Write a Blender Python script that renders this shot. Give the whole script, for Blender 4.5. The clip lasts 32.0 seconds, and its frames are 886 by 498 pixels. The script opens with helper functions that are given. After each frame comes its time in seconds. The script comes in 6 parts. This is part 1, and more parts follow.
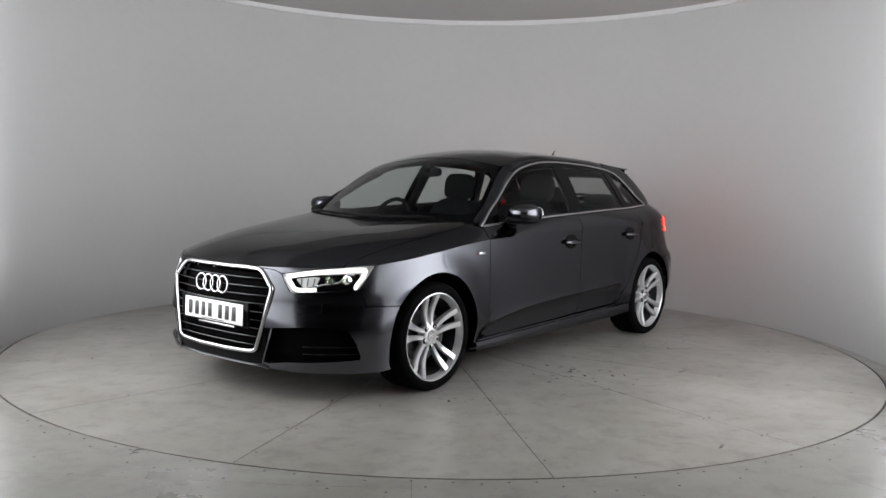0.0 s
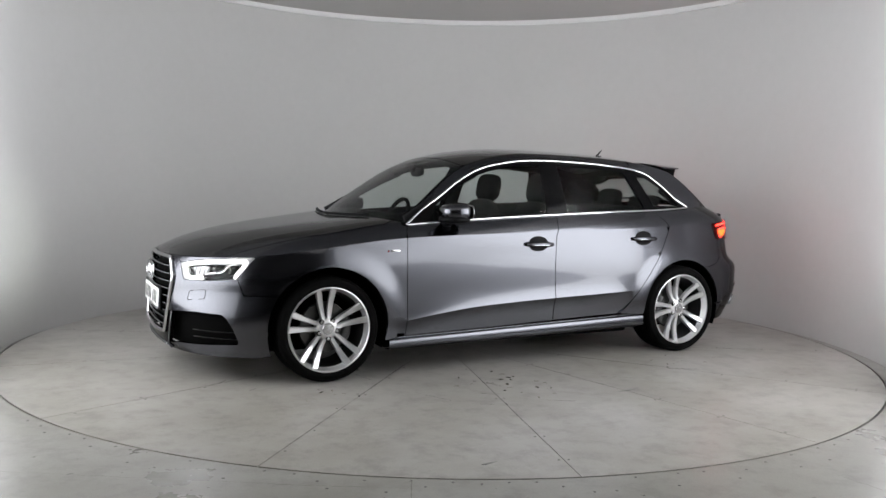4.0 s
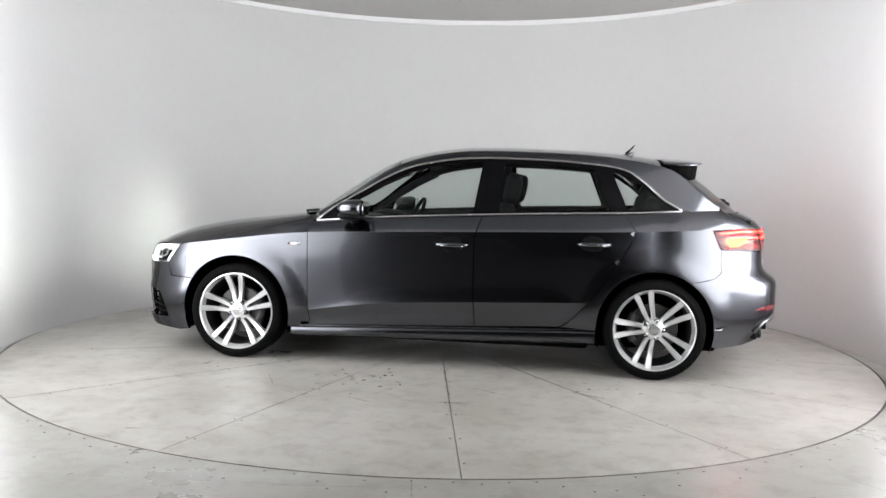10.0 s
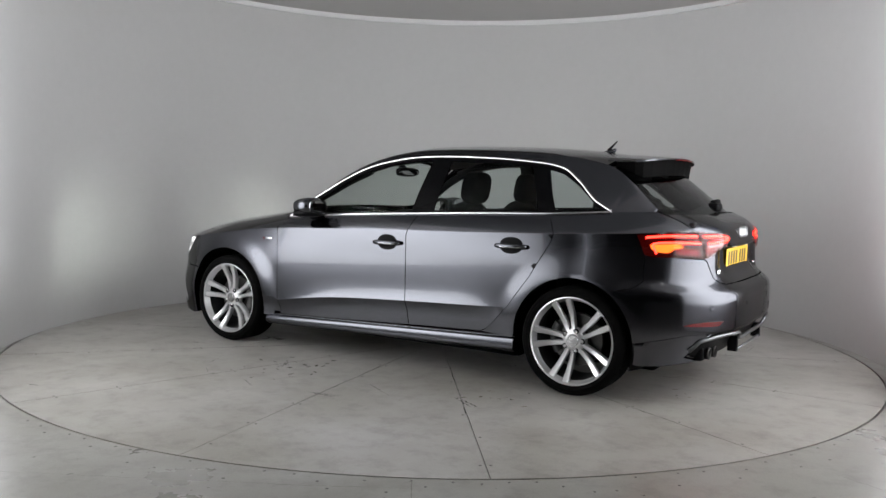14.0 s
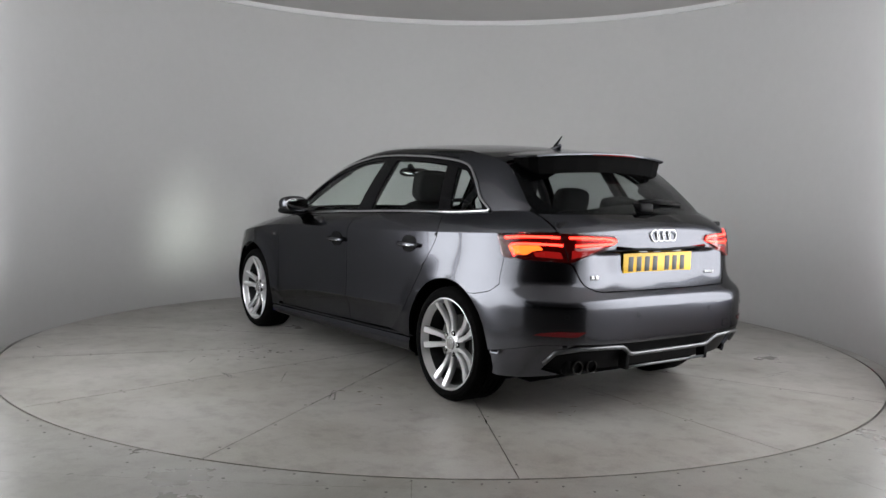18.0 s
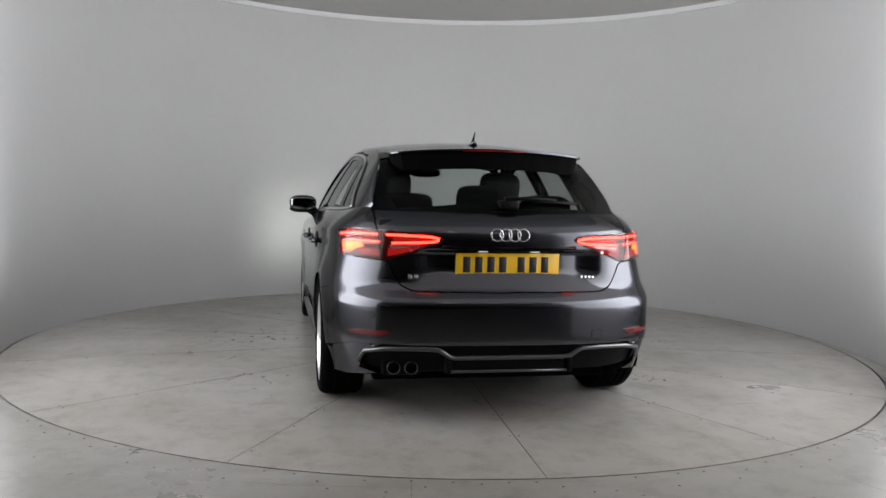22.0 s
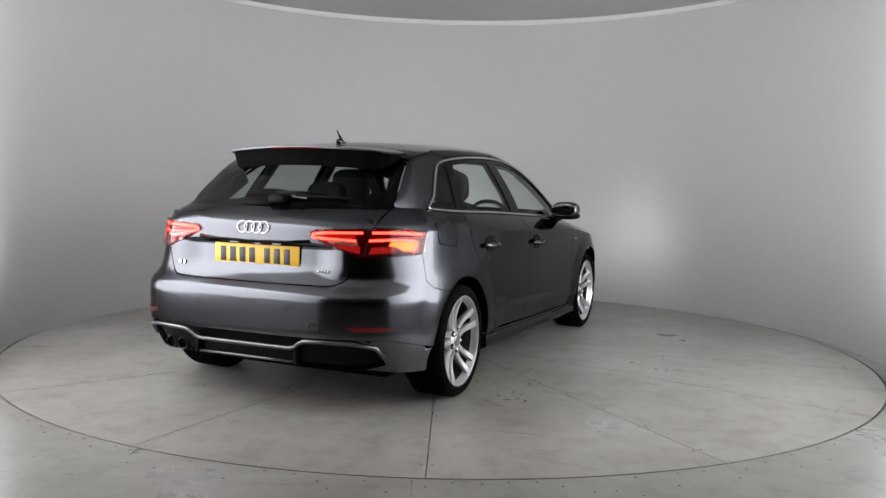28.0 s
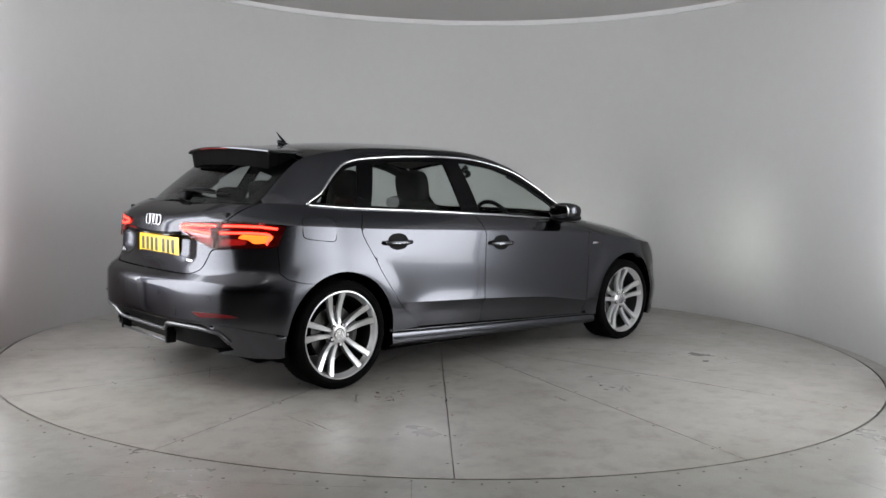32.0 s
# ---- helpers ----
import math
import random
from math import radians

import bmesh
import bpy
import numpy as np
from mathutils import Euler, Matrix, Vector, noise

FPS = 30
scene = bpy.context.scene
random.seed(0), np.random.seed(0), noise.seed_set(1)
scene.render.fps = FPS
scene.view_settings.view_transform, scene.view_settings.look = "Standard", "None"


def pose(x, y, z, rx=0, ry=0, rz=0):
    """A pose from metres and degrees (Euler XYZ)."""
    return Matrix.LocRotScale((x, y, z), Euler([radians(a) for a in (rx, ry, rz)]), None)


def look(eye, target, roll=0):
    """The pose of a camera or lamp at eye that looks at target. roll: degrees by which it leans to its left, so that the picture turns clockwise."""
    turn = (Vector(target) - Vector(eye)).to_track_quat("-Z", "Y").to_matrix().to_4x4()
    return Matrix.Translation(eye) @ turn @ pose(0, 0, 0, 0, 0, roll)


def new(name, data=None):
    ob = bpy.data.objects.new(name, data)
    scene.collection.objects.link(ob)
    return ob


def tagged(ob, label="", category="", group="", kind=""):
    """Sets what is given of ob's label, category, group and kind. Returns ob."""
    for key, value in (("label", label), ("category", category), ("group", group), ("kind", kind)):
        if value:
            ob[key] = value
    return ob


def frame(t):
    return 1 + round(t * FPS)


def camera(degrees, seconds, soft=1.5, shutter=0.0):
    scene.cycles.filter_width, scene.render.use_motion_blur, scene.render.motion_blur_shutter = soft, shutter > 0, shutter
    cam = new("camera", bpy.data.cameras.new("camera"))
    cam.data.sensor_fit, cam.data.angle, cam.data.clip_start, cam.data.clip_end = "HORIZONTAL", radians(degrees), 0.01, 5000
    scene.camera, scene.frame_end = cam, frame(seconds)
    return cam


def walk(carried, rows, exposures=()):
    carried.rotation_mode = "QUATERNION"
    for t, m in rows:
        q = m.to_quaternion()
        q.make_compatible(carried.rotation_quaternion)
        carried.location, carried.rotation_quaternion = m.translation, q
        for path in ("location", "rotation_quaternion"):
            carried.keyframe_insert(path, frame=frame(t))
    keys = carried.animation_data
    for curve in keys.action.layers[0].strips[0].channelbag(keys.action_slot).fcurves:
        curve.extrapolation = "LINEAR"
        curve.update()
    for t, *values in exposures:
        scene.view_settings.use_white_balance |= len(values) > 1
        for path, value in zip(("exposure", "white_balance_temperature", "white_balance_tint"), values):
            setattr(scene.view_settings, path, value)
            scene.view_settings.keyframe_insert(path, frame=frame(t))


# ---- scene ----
cam = camera(55.4, 32.0)
EYE = Vector((0.0, -6.174, 1.158))
AIM = EYE + Vector((0.00124, 0.99699, -0.07747))
walk(cam, [(0.0, look(EYE, AIM, 1.387)), (32.0, look(EYE, AIM, 1.387))],
     exposures=[(0.0, -0.06), (1.0, 0.42), (2.0, 0.45), (3.0, 0.13), (4.5, 0.05), (6.0, -0.03), (7.0, 0.22), (8.0, 0.50), (9.0, 0.77), (10.0, 0.77), (11.0, 0.60), (12.0, 0.25), (13.0, -0.10), (14.0, -0.10), (17.0, -0.14), (18.0, -0.14), (19.0, -0.02), (22.0, 0.0), (23.0, 0.05), (24.0, 0.28), (25.0, 0.40), (26.5, 0.22), (28.0, 0.02), (32.0, -0.02)])

# ---- plan ----
TABLE_R = 2.938          # turning platform
WALL_R, WALL_C = 2.98, (0.043, -0.169)
WALL_H = 2.81
SECTORS, SECTOR_0 = 14, -2.6
CAR_SHIFT = (0.1235, -0.0923)


def heading(t):
    """Angle of the platform, in degrees, at t seconds."""
    return 50.37 - 5.869 * t


# ---- light ----
world = bpy.data.worlds.new("world")
scene.world = world
world.use_nodes = True
world.node_tree.nodes["Background"].inputs[0].default_value = (0.004, 0.004, 0.0045, 1)
world.node_tree.nodes["Background"].inputs[1].default_value = 1.0


def area_lamp(name, m, sx, sy, watts, colour=(1, 1, 1)):
    data = bpy.data.lights.new(name, "AREA")
    data.shape, data.size, data.size_y, data.energy, data.color = "RECTANGLE", sx, sy, watts, colour
    ob = new(name, data)
    ob.matrix_world = m
    return ob


# small spots over the opening, and a cool tube that washes each end of the wall
CEILING_Z = 2.858
for x in (-2.1, -1.4, -0.7, 0.7, 1.4, 2.1):
    data = bpy.data.lights.new("studio_spot", "AREA")
    data.shape, data.size, data.energy, data.color = "DISK", 0.10, 0.6, (1.0, 0.97, 0.93)
    new("studio_spot", data).matrix_world = look((x, -3.95, 2.72), (x * 0.2, 0.8, 0.9))
for k in (1, -1):
    area_lamp("wall_washer", Matrix.Translation((2.80 * k, -0.96, 1.60)) @ pose(0, 0, 0, 90, 0, -25 * k), 0.04, 2.3, 21.0, (0.93, 0.95, 1.0))


# ---- materials ----
def nodes_of(name):
    m = bpy.data.materials.new(name)
    m.use_nodes = True
    t = m.node_tree
    return m, t, t.nodes["Principled BSDF"]


def add(t, kind, **inputs):
    n = t.nodes.new(kind)
    for k, v in inputs.items():
        n.inputs[k.replace("_", " ")].default_value = v
    return n


def plain(name, colour, rough=0.5, metal=0.0, coat=0.0, coat_rough=0.03, spec=0.5, grain=0.0, scale=60.0, bump=0.0):
    """Principled surface with a little variation at two scales."""
    m, t, b = nodes_of(name)
    b.inputs["Base Color"].default_value = (*colour, 1)
    b.inputs["Roughness"].default_value = rough
    b.inputs["Metallic"].default_value = metal
    b.inputs["Coat Weight"].default_value = coat
    b.inputs["Coat Roughness"].default_value = coat_rough
    b.inputs["Specular IOR Level"].default_value = spec
    if grain or bump:
        tc = t.nodes.new("ShaderNodeTexCoord")
        n1 = add(t, "ShaderNodeTexNoise", Scale=scale, Detail=6.0, Roughness=0.6)
        n2 = add(t, "ShaderNodeTexNoise", Scale=scale / 12, Detail=3.0)
        for n in (n1, n2):
            t.links.new(tc.outputs["Object"], n.inputs["Vector"])
        mix = t.nodes.new("ShaderNodeMath")
        mix.operation = "ADD"
        t.links.new(n1.outputs["Fac"], mix.inputs[0])
        t.links.new(n2.outputs["Fac"], mix.inputs[1])
        if grain:
            r = t.nodes.new("ShaderNodeMapRange")
            r.inputs["From Min"].default_value, r.inputs["From Max"].default_value = 0.6, 1.4
            r.inputs["To Min"].default_value, r.inputs["To Max"].default_value = 1 - grain, 1 + grain
            t.links.new(mix.outputs[0], r.inputs["Value"])
            s = t.nodes.new("ShaderNodeVectorMath")
            s.operation = "SCALE"
            s.inputs[0].default_value = colour
            t.links.new(r.outputs[0], s.inputs["Scale"])
            t.links.new(s.outputs[0], b.inputs["Base Color"])
            rr = t.nodes.new("ShaderNodeMapRange")
            rr.inputs["From Min"].default_value, rr.inputs["From Max"].default_value = 0.6, 1.4
            rr.inputs["To Min"].default_value, rr.inputs["To Max"].default_value = max(rough - 0.08, 0.02), min(rough + 0.08, 1)
            t.links.new(mix.outputs[0], rr.inputs["Value"])
            t.links.new(rr.outputs[0], b.inputs["Roughness"])
        if bump:
            bp = add(t, "ShaderNodeBump", Strength=0.5, Distance=bump)
            t.links.new(n1.outputs["Fac"], bp.inputs["Height"])
            t.links.new(bp.outputs[0], b.inputs["Normal"])
    return m


def glow(name, colour, strength, base=None):
    m, t, b = nodes_of(name)
    b.inputs["Base Color"].default_value = (*(base or colour), 1)
    b.inputs["Emission Color"].default_value = (*colour, 1)
    b.inputs["Emission Strength"].default_value = strength
    b.inputs["Roughness"].default_value = 0.4
    b.inputs["Specular IOR Level"].default_value = 0.04
    return m


def concrete(name, colour, seed, stain=0.2):
    """Painted, worn concrete: broad patches and fine speckle."""
    m, t, b = nodes_of(name)
    tc = t.nodes.new("ShaderNodeTexCoord")
    mp = t.nodes.new("ShaderNodeMapping")
    mp.inputs["Location"].default_value = (seed * 3.7, seed * 1.3, seed)
    t.links.new(tc.outputs["Object"], mp.inputs["Vector"])
    big = add(t, "ShaderNodeTexNoise", Scale=1.3, Detail=6.0, Roughness=0.62)
    mid = add(t, "ShaderNodeTexNoise", Scale=7.0, Detail=8.0, Roughness=0.7)
    fine = add(t, "ShaderNodeTexNoise", Scale=140.0, Detail=4.0)
    for n in (big, mid, fine):
        t.links.new(mp.outputs[0], n.inputs["Vector"])
    r1 = t.nodes.new("ShaderNodeValToRGB")
    r1.color_ramp.elements[0].position, r1.color_ramp.elements[1].position = 0.35, 0.68
    r1.color_ramp.elements[0].color = (colour[0] * 0.82, colour[1] * 0.81, colour[2] * 0.78, 1)
    r1.color_ramp.elements[1].color = (colour[0] * 1.08, colour[1] * 1.08, colour[2] * 1.10, 1)
    t.links.new(big.outputs["Fac"], r1.inputs["Fac"])
    r2 = t.nodes.new("ShaderNodeValToRGB")
    r2.color_ramp.elements[0].position, r2.color_ramp.elements[1].position = 0.30, 0.52
    r2.color_ramp.elements[0].color = (1 - stain, 1 - stain, 1 - stain * 1.05, 1)
    r2.color_ramp.elements[1].color = (1, 1, 1, 1)
    t.links.new(mid.outputs["Fac"], r2.inputs["Fac"])
    r4 = t.nodes.new("ShaderNodeMapRange")
    r4.inputs["From Min"].default_value, r4.inputs["From Max"].default_value = 0.3, 0.7
    r4.inputs["To Min"].default_value, r4.inputs["To Max"].default_value = 0.91, 1.09
    t.links.new(fine.outputs["Fac"], r4.inputs["Value"])
    last = r1.outputs["Color"]
    for r in (r2,):
        mx = t.nodes.new("ShaderNodeMix")
        mx.data_type, mx.blend_type = "RGBA", "MULTIPLY"
        mx.inputs["Factor"].default_value = 1.0
        t.links.new(last, mx.inputs["A"])
        t.links.new(r.outputs["Color"], mx.inputs["B"])
        last = mx.outputs["Result"]
    s = t.nodes.new("ShaderNodeVectorMath")
    s.operation = "SCALE"
    t.links.new(last, s.inputs[0])
    t.links.new(r4.outputs[0], s.inputs["Scale"])
    t.links.new(s.outputs[0], b.inputs["Base Color"])
    rr = t.nodes.new("ShaderNodeMapRange")
    rr.inputs["From Min"].default_value, rr.inputs["From Max"].default_value = 0.3, 0.7
    rr.inputs["To Min"].default_value, rr.inputs["To Max"].default_value = 0.38, 0.27
    t.links.new(big.outputs["Fac"], rr.inputs["Value"])
    t.links.new(rr.outputs[0], b.inputs["Roughness"])
    bp = add(t, "ShaderNodeBump", Strength=0.06, Distance=0.0008)
    t.links.new(fine.outputs["Fac"], bp.inputs["Height"])
    t.links.new(bp.outputs[0], b.inputs["Normal"])
    return m


M_TABLE = concrete("platform_concrete", (0.262, 0.252, 0.235), 1, 0.34)
M_GROUND = concrete("floor_concrete", (0.212, 0.206, 0.191), 5, 0.30)
M_WALL = plain("studio_wall_paint", (0.47, 0.467, 0.466), 0.75, grain=0.035, scale=14.0, bump=0.0004)
M_TRIM = plain("trim_white", (0.66, 0.66, 0.66), 0.5, grain=0.03, scale=30.0)
M_CEIL = plain("ceiling_paint", (0.46, 0.45, 0.44), 0.8, grain=0.03, scale=10.0)
M_HALL = plain("hall_paint_dark", (0.035, 0.035, 0.038), 0.8, grain=0.1, scale=4.0)
M_SHADE_DISC = plain("shade_disc_dark", (0.20, 0.20, 0.203), 0.8, grain=0.05, scale=10.0)
M_GAP = plain("gap_dark", (0.02, 0.02, 0.02), 0.8)
M_SCREW = plain("screw_steel", (0.12, 0.115, 0.11), 0.5, metal=0.6)
M_PANEL = glow("diffuser_glow", (0.97, 0.985, 1.0), 5.3, (0.8, 0.8, 0.8))


def fade_panel(m, near, far, low, high):
    """Grades the panel's emission, dimmer towards the opening, to soften its edge in reflections."""
    t = m.node_tree
    tc, sep = t.nodes.new("ShaderNodeTexCoord"), t.nodes.new("ShaderNodeSeparateXYZ")
    r = t.nodes.new("ShaderNodeMapRange")
    r.interpolation_type = "SMOOTHSTEP"
    r.inputs["From Min"].default_value, r.inputs["From Max"].default_value = near, far
    r.inputs["To Min"].default_value, r.inputs["To Max"].default_value = low, high
    t.links.new(tc.outputs["Object"], sep.inputs[0])
    t.links.new(sep.outputs["Y"], r.inputs["Value"])
    t.links.new(r.outputs[0], t.nodes["Principled BSDF"].inputs["Emission Strength"])


fade_panel(M_PANEL, -3.8, -1.9, 1.6, 6.6)
M_PANEL_FRAME = plain("panel_frame", (0.75, 0.75, 0.76), 0.5, grain=0.03)


# ---- mesh helpers ----
def part(name, bm, material, parent=None, label="", smooth=True):
    """Link a bmesh as one mesh object under a thing or a part."""
    me = bpy.data.meshes.new(name)
    bm.to_mesh(me)
    bm.free()
    if smooth:
        me.shade_smooth()
    me.materials.append(material)
    ob = new(name, me)
    if parent:
        ob.parent = parent
    if label:
        ob["label"] = label
    return ob


def empty(name, label, category, group=""):
    ob = new(name)
    ob.empty_display_size = 0.2
    return tagged(ob, label, category, group)


def box(bm, lo, hi, bevel=0.0, m=None):
    r = bmesh.ops.create_cube(bm, size=1.0)
    vs = r["verts"]
    c = [(a + b) / 2 for a, b in zip(lo, hi)]
    d = [b - a for a, b in zip(lo, hi)]
    for v in vs:
        v.co = Vector((v.co.x * d[0] + c[0], v.co.y * d[1] + c[1], v.co.z * d[2] + c[2]))
    if bevel:
        es = list({e for v in vs for e in v.link_edges})
        r = bmesh.ops.bevel(bm, geom=es, offset=bevel, segments=2, affect="EDGES", profile=0.5)
        vs = list({v for f in r["faces"] for v in f.verts} | {v for v in vs if v.is_valid})
    if m is not None:
        for v in vs:
            v.co = m @ v.co
    return vs


def arc_shell(bm, r0, r1, a0, a1, z0, z1, n, centre=(0, 0)):
    """Closed curved slab between two radii, two angles (degrees from the camera side, going round) and two heights."""
    rings = []
    for i in range(n + 1):
        a = radians(a0 + (a1 - a0) * i / n)
        d = Vector((math.sin(a), -math.cos(a)))
        rings.append([bm.verts.new((centre[0] + d.x * r, centre[1] + d.y * r, z)) for r, z in ((r0, z0), (r0, z1), (r1, z1), (r1, z0))])
    for a, b in zip(rings, rings[1:]):
        for k in range(4):
            bm.faces.new((a[k], a[(k + 1) % 4], b[(k + 1) % 4], b[k]))
    bm.faces.new(rings[0][::-1])
    bm.faces.new(rings[-1])
    bmesh.ops.recalc_face_normals(bm, faces=bm.faces)


# ---- studio ----
PANEL_TO = 75.0


def studio():
    bm = bmesh.new()
    arc_shell(bm, WALL_R, WALL_R + 0.06, PANEL_TO, 360 - PANEL_TO, 0.0, WALL_H, 160, WALL_C)
    part("wall_round", bm, M_WALL, None, smooth=False)
    tagged(bpy.data.objects["wall_round"], "pale grey curved plain studio backdrop wall", kind="structure")
    bm = bmesh.new()
    arc_shell(bm, WALL_R - 0.03, WALL_R + 0.10, PANEL_TO, 360 - PANEL_TO, WALL_H, WALL_H + 0.045, 160, WALL_C)
    tagged(part("trim", bm, M_TRIM, None, smooth=False), "white capping trim along the wall's top", kind="structure")
    for ob in (bpy.data.objects["wall_round"], bpy.data.objects["trim"]):
        ob.data.shade_smooth()
        ob.data.set_sharp_from_angle(angle=radians(30))
    # tall glowing diffusers that stand on either side of the opening
    for k in (1, -1):
        th = empty("light_panel", "tall white glowing diffuser panel beside the studio opening", "light panel", "studio light panels")
        a, b = Vector((2.93 * k, -0.98, 0)), Vector((1.86 * k, -3.80, 0))
        along = (b - a).normalized()
        inward = Vector((-along.y, along.x, 0)) * (-k)
        m = Matrix((( along.x, inward.x, 0, a.x), (along.y, inward.y, 0, a.y), (0, 0, 1, 0), (0, 0, 0, 1)))
        ln = (b - a).length
        bm = bmesh.new()
        box(bm, (0.03, -0.02, 0.42), (ln - 0.03, 0.0, 2.72), 0.004, m)
        part("diffuser", bm, M_PANEL, th, smooth=False)
        bm = bmesh.new()
        box(bm, (0.0, -0.09, 0.0), (ln, -0.022, 2.80), 0.006, m)
        part("backing", bm, M_PANEL_FRAME, th, smooth=False)
        for lo, hi in (((0.0, -0.022, 0.0), (ln, 0.012, 0.418)), ((0.0, -0.022, 2.722), (ln, 0.012, 2.80)), ((0.0, -0.022, 0.418), (0.028, 0.012, 2.722)), ((ln - 0.028, -0.022, 0.418), (ln, 0.012, 2.722))):
            bm = bmesh.new()
            box(bm, lo, hi, 0.003, m)
            part("frame_bar", bm, M_PANEL_FRAME, th, smooth=False)
    # ceiling and the hall round the set
    bm = bmesh.new()
    box(bm, (-7, -11, CEILING_Z), (7, 6, CEILING_Z + 0.1))
    tagged(part("ceiling", bm, M_CEIL, None, smooth=False), "pale grey plain ceiling", kind="structure")
    # unseen dark disc, added so that hood and roof mirror a darker ceiling
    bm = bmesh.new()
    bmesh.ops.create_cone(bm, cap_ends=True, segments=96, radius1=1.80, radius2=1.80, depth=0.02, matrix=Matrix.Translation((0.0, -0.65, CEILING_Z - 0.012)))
    tagged(part("unseen_shade_disc", bm, M_SHADE_DISC, None, smooth=False), "dark round disc added out of view to darken the car's reflections", kind="structure")
    for nm, lo, hi in (("wall_south", (-7, -11.1, -0.1), (7, -11, 3.0)), ("wall_north", (-7, 6, -0.1), (7, 6.1, 3.0)),
                       ("wall_east", (7, -11.1, -0.1), (7.1, 6.1, 3.0)), ("wall_west", (-7.1, -11.1, -0.1), (-7, 6.1, 3.0))):
        bm = bmesh.new()
        box(bm, lo, hi)
        tagged(part(nm, bm, M_HALL, None, smooth=False), "dark plain hall wall", kind="structure")


def ring_sector(bm, r0, r1, a0, a1, z0, z1, n):
    """Wedge of a disc between two angles in degrees (counter-clockwise from +x)."""
    rows = []
    for i in range(n + 1):
        a = radians(a0 + (a1 - a0) * i / n)
        c, s = math.cos(a), math.sin(a)
        rows.append([bm.verts.new((c * r, s * r, z)) for r, z in ((r0, z0), (r0, z1), (r1, z1), (r1, z0))])
    for a, b in zip(rows, rows[1:]):
        for k in range(4):
            bm.faces.new((a[k], b[k], b[(k + 1) % 4], a[(k + 1) % 4]))
    bm.faces.new(rows[0])
    bm.faces.new(rows[-1][::-1])
    bmesh.ops.recalc_face_normals(bm, faces=bm.faces)


def platform():
    th = empty("turntable", "round grey concrete turntable with radial joints under the car", "turntable")
    gap = 0.0022
    for i in range(SECTORS):
        bm = bmesh.new()
        a0, a1 = SECTOR_0 + 360 / SECTORS * i, SECTOR_0 + 360 / SECTORS * (i + 1)
        rows = []
        n = 14
        for k in range(n + 1):
            a = radians(a0 + (a1 - a0) * k / n)
            rows.append(Vector((math.cos(a), math.sin(a))))
        mid = radians((a0 + a1) / 2)
        off = Vector((math.cos(mid), math.sin(mid))) * (gap / math.sin(radians(180 / SECTORS)))
        top, bot = [], []
        pts = [off] + [off + d * (TABLE_R - 0.006 - off.length) for d in rows]
        for q in pts:
            top.append(bm.verts.new((q.x, q.y, 0.0)))
            bot.append(bm.verts.new((q.x, q.y, -0.03)))
        bm.faces.new(top)
        bm.faces.new(bot[::-1])
        for k in range(len(top)):
            j = (k + 1) % len(top)
            bm.faces.new((top[j], top[k], bot[k], bot[j]))
        part("floor_panel", bm, M_TABLE, th, smooth=False)
    bm = bmesh.new()
    bmesh.ops.create_cone(bm, cap_ends=True, segments=96, radius1=TABLE_R - 0.01, radius2=TABLE_R - 0.01, depth=0.05)
    for v in bm.verts:
        v.co.z -= 0.058
    part("base_disc", bm, M_GAP, th, smooth=False)
    return th


def ground():
    bm = bmesh.new()
    n = 160
    inner = [bm.verts.new((math.cos(2 * math.pi * i / n) * (TABLE_R + 0.006), math.sin(2 * math.pi * i / n) * (TABLE_R + 0.006), 0.0)) for i in range(n)]
    low = [bm.verts.new((v.co.x, v.co.y, -0.09)) for v in inner]
    outer = [bm.verts.new((math.cos(2 * math.pi * i / n) * 14, math.sin(2 * math.pi * i / n) * 14, 0.0)) for i in range(n)]
    for i in range(n):
        j = (i + 1) % n
        bm.faces.new((inner[i], outer[i], outer[j], inner[j]))
        bm.faces.new((inner[j], low[j], low[i], inner[i]))
    bm.faces.new(low)
    tagged(part("ground", bm, M_GROUND, None, smooth=False), "pale grey worn concrete floor with joints", kind="structure")


studio()
ground()
TABLE = platform()

# ---- car materials ----
def car_paint():
    """Dark grey metallic lacquer: fine flakes under a clear coat."""
    m, t, b = nodes_of("paint_dark_grey_metallic")
    tc = t.nodes.new("ShaderNodeTexCoord")
    fl = add(t, "ShaderNodeTexVoronoi", Scale=1400.0)
    t.links.new(tc.outputs["Object"], fl.inputs["Vector"])
    peel = add(t, "ShaderNodeTexNoise", Scale=55.0, Detail=2.0)
    t.links.new(tc.outputs["Object"], peel.inputs["Vector"])
    r = t.nodes.new("ShaderNodeMapRange")
    r.inputs["To Min"].default_value, r.inputs["To Max"].default_value = 0.80, 1.25
    t.links.new(fl.outputs["Color"], r.inputs["Value"])
    s = t.nodes.new("ShaderNodeVectorMath")
    s.operation = "SCALE"
    s.inputs[0].default_value = (0.080, 0.082, 0.094)
    t.links.new(r.outputs[0], s.inputs["Scale"])
    t.links.new(s.outputs[0], b.inputs["Base Color"])
    b.inputs["Metallic"].default_value = 1.0
    b.inputs["Roughness"].default_value = 0.20
    b.inputs["Specular Tint"].default_value = (0.1, 0.1, 0.105, 1)
    b.inputs["Coat Weight"].default_value = 0.72
    b.inputs["Coat IOR"].default_value = 1.4
    b.inputs["Coat Roughness"].default_value = 0.035
    bp = add(t, "ShaderNodeBump", Strength=0.03, Distance=0.001)
    t.links.new(peel.outputs["Fac"], bp.inputs["Height"])
    t.links.new(bp.outputs[0], b.inputs["Coat Normal"])
    return m


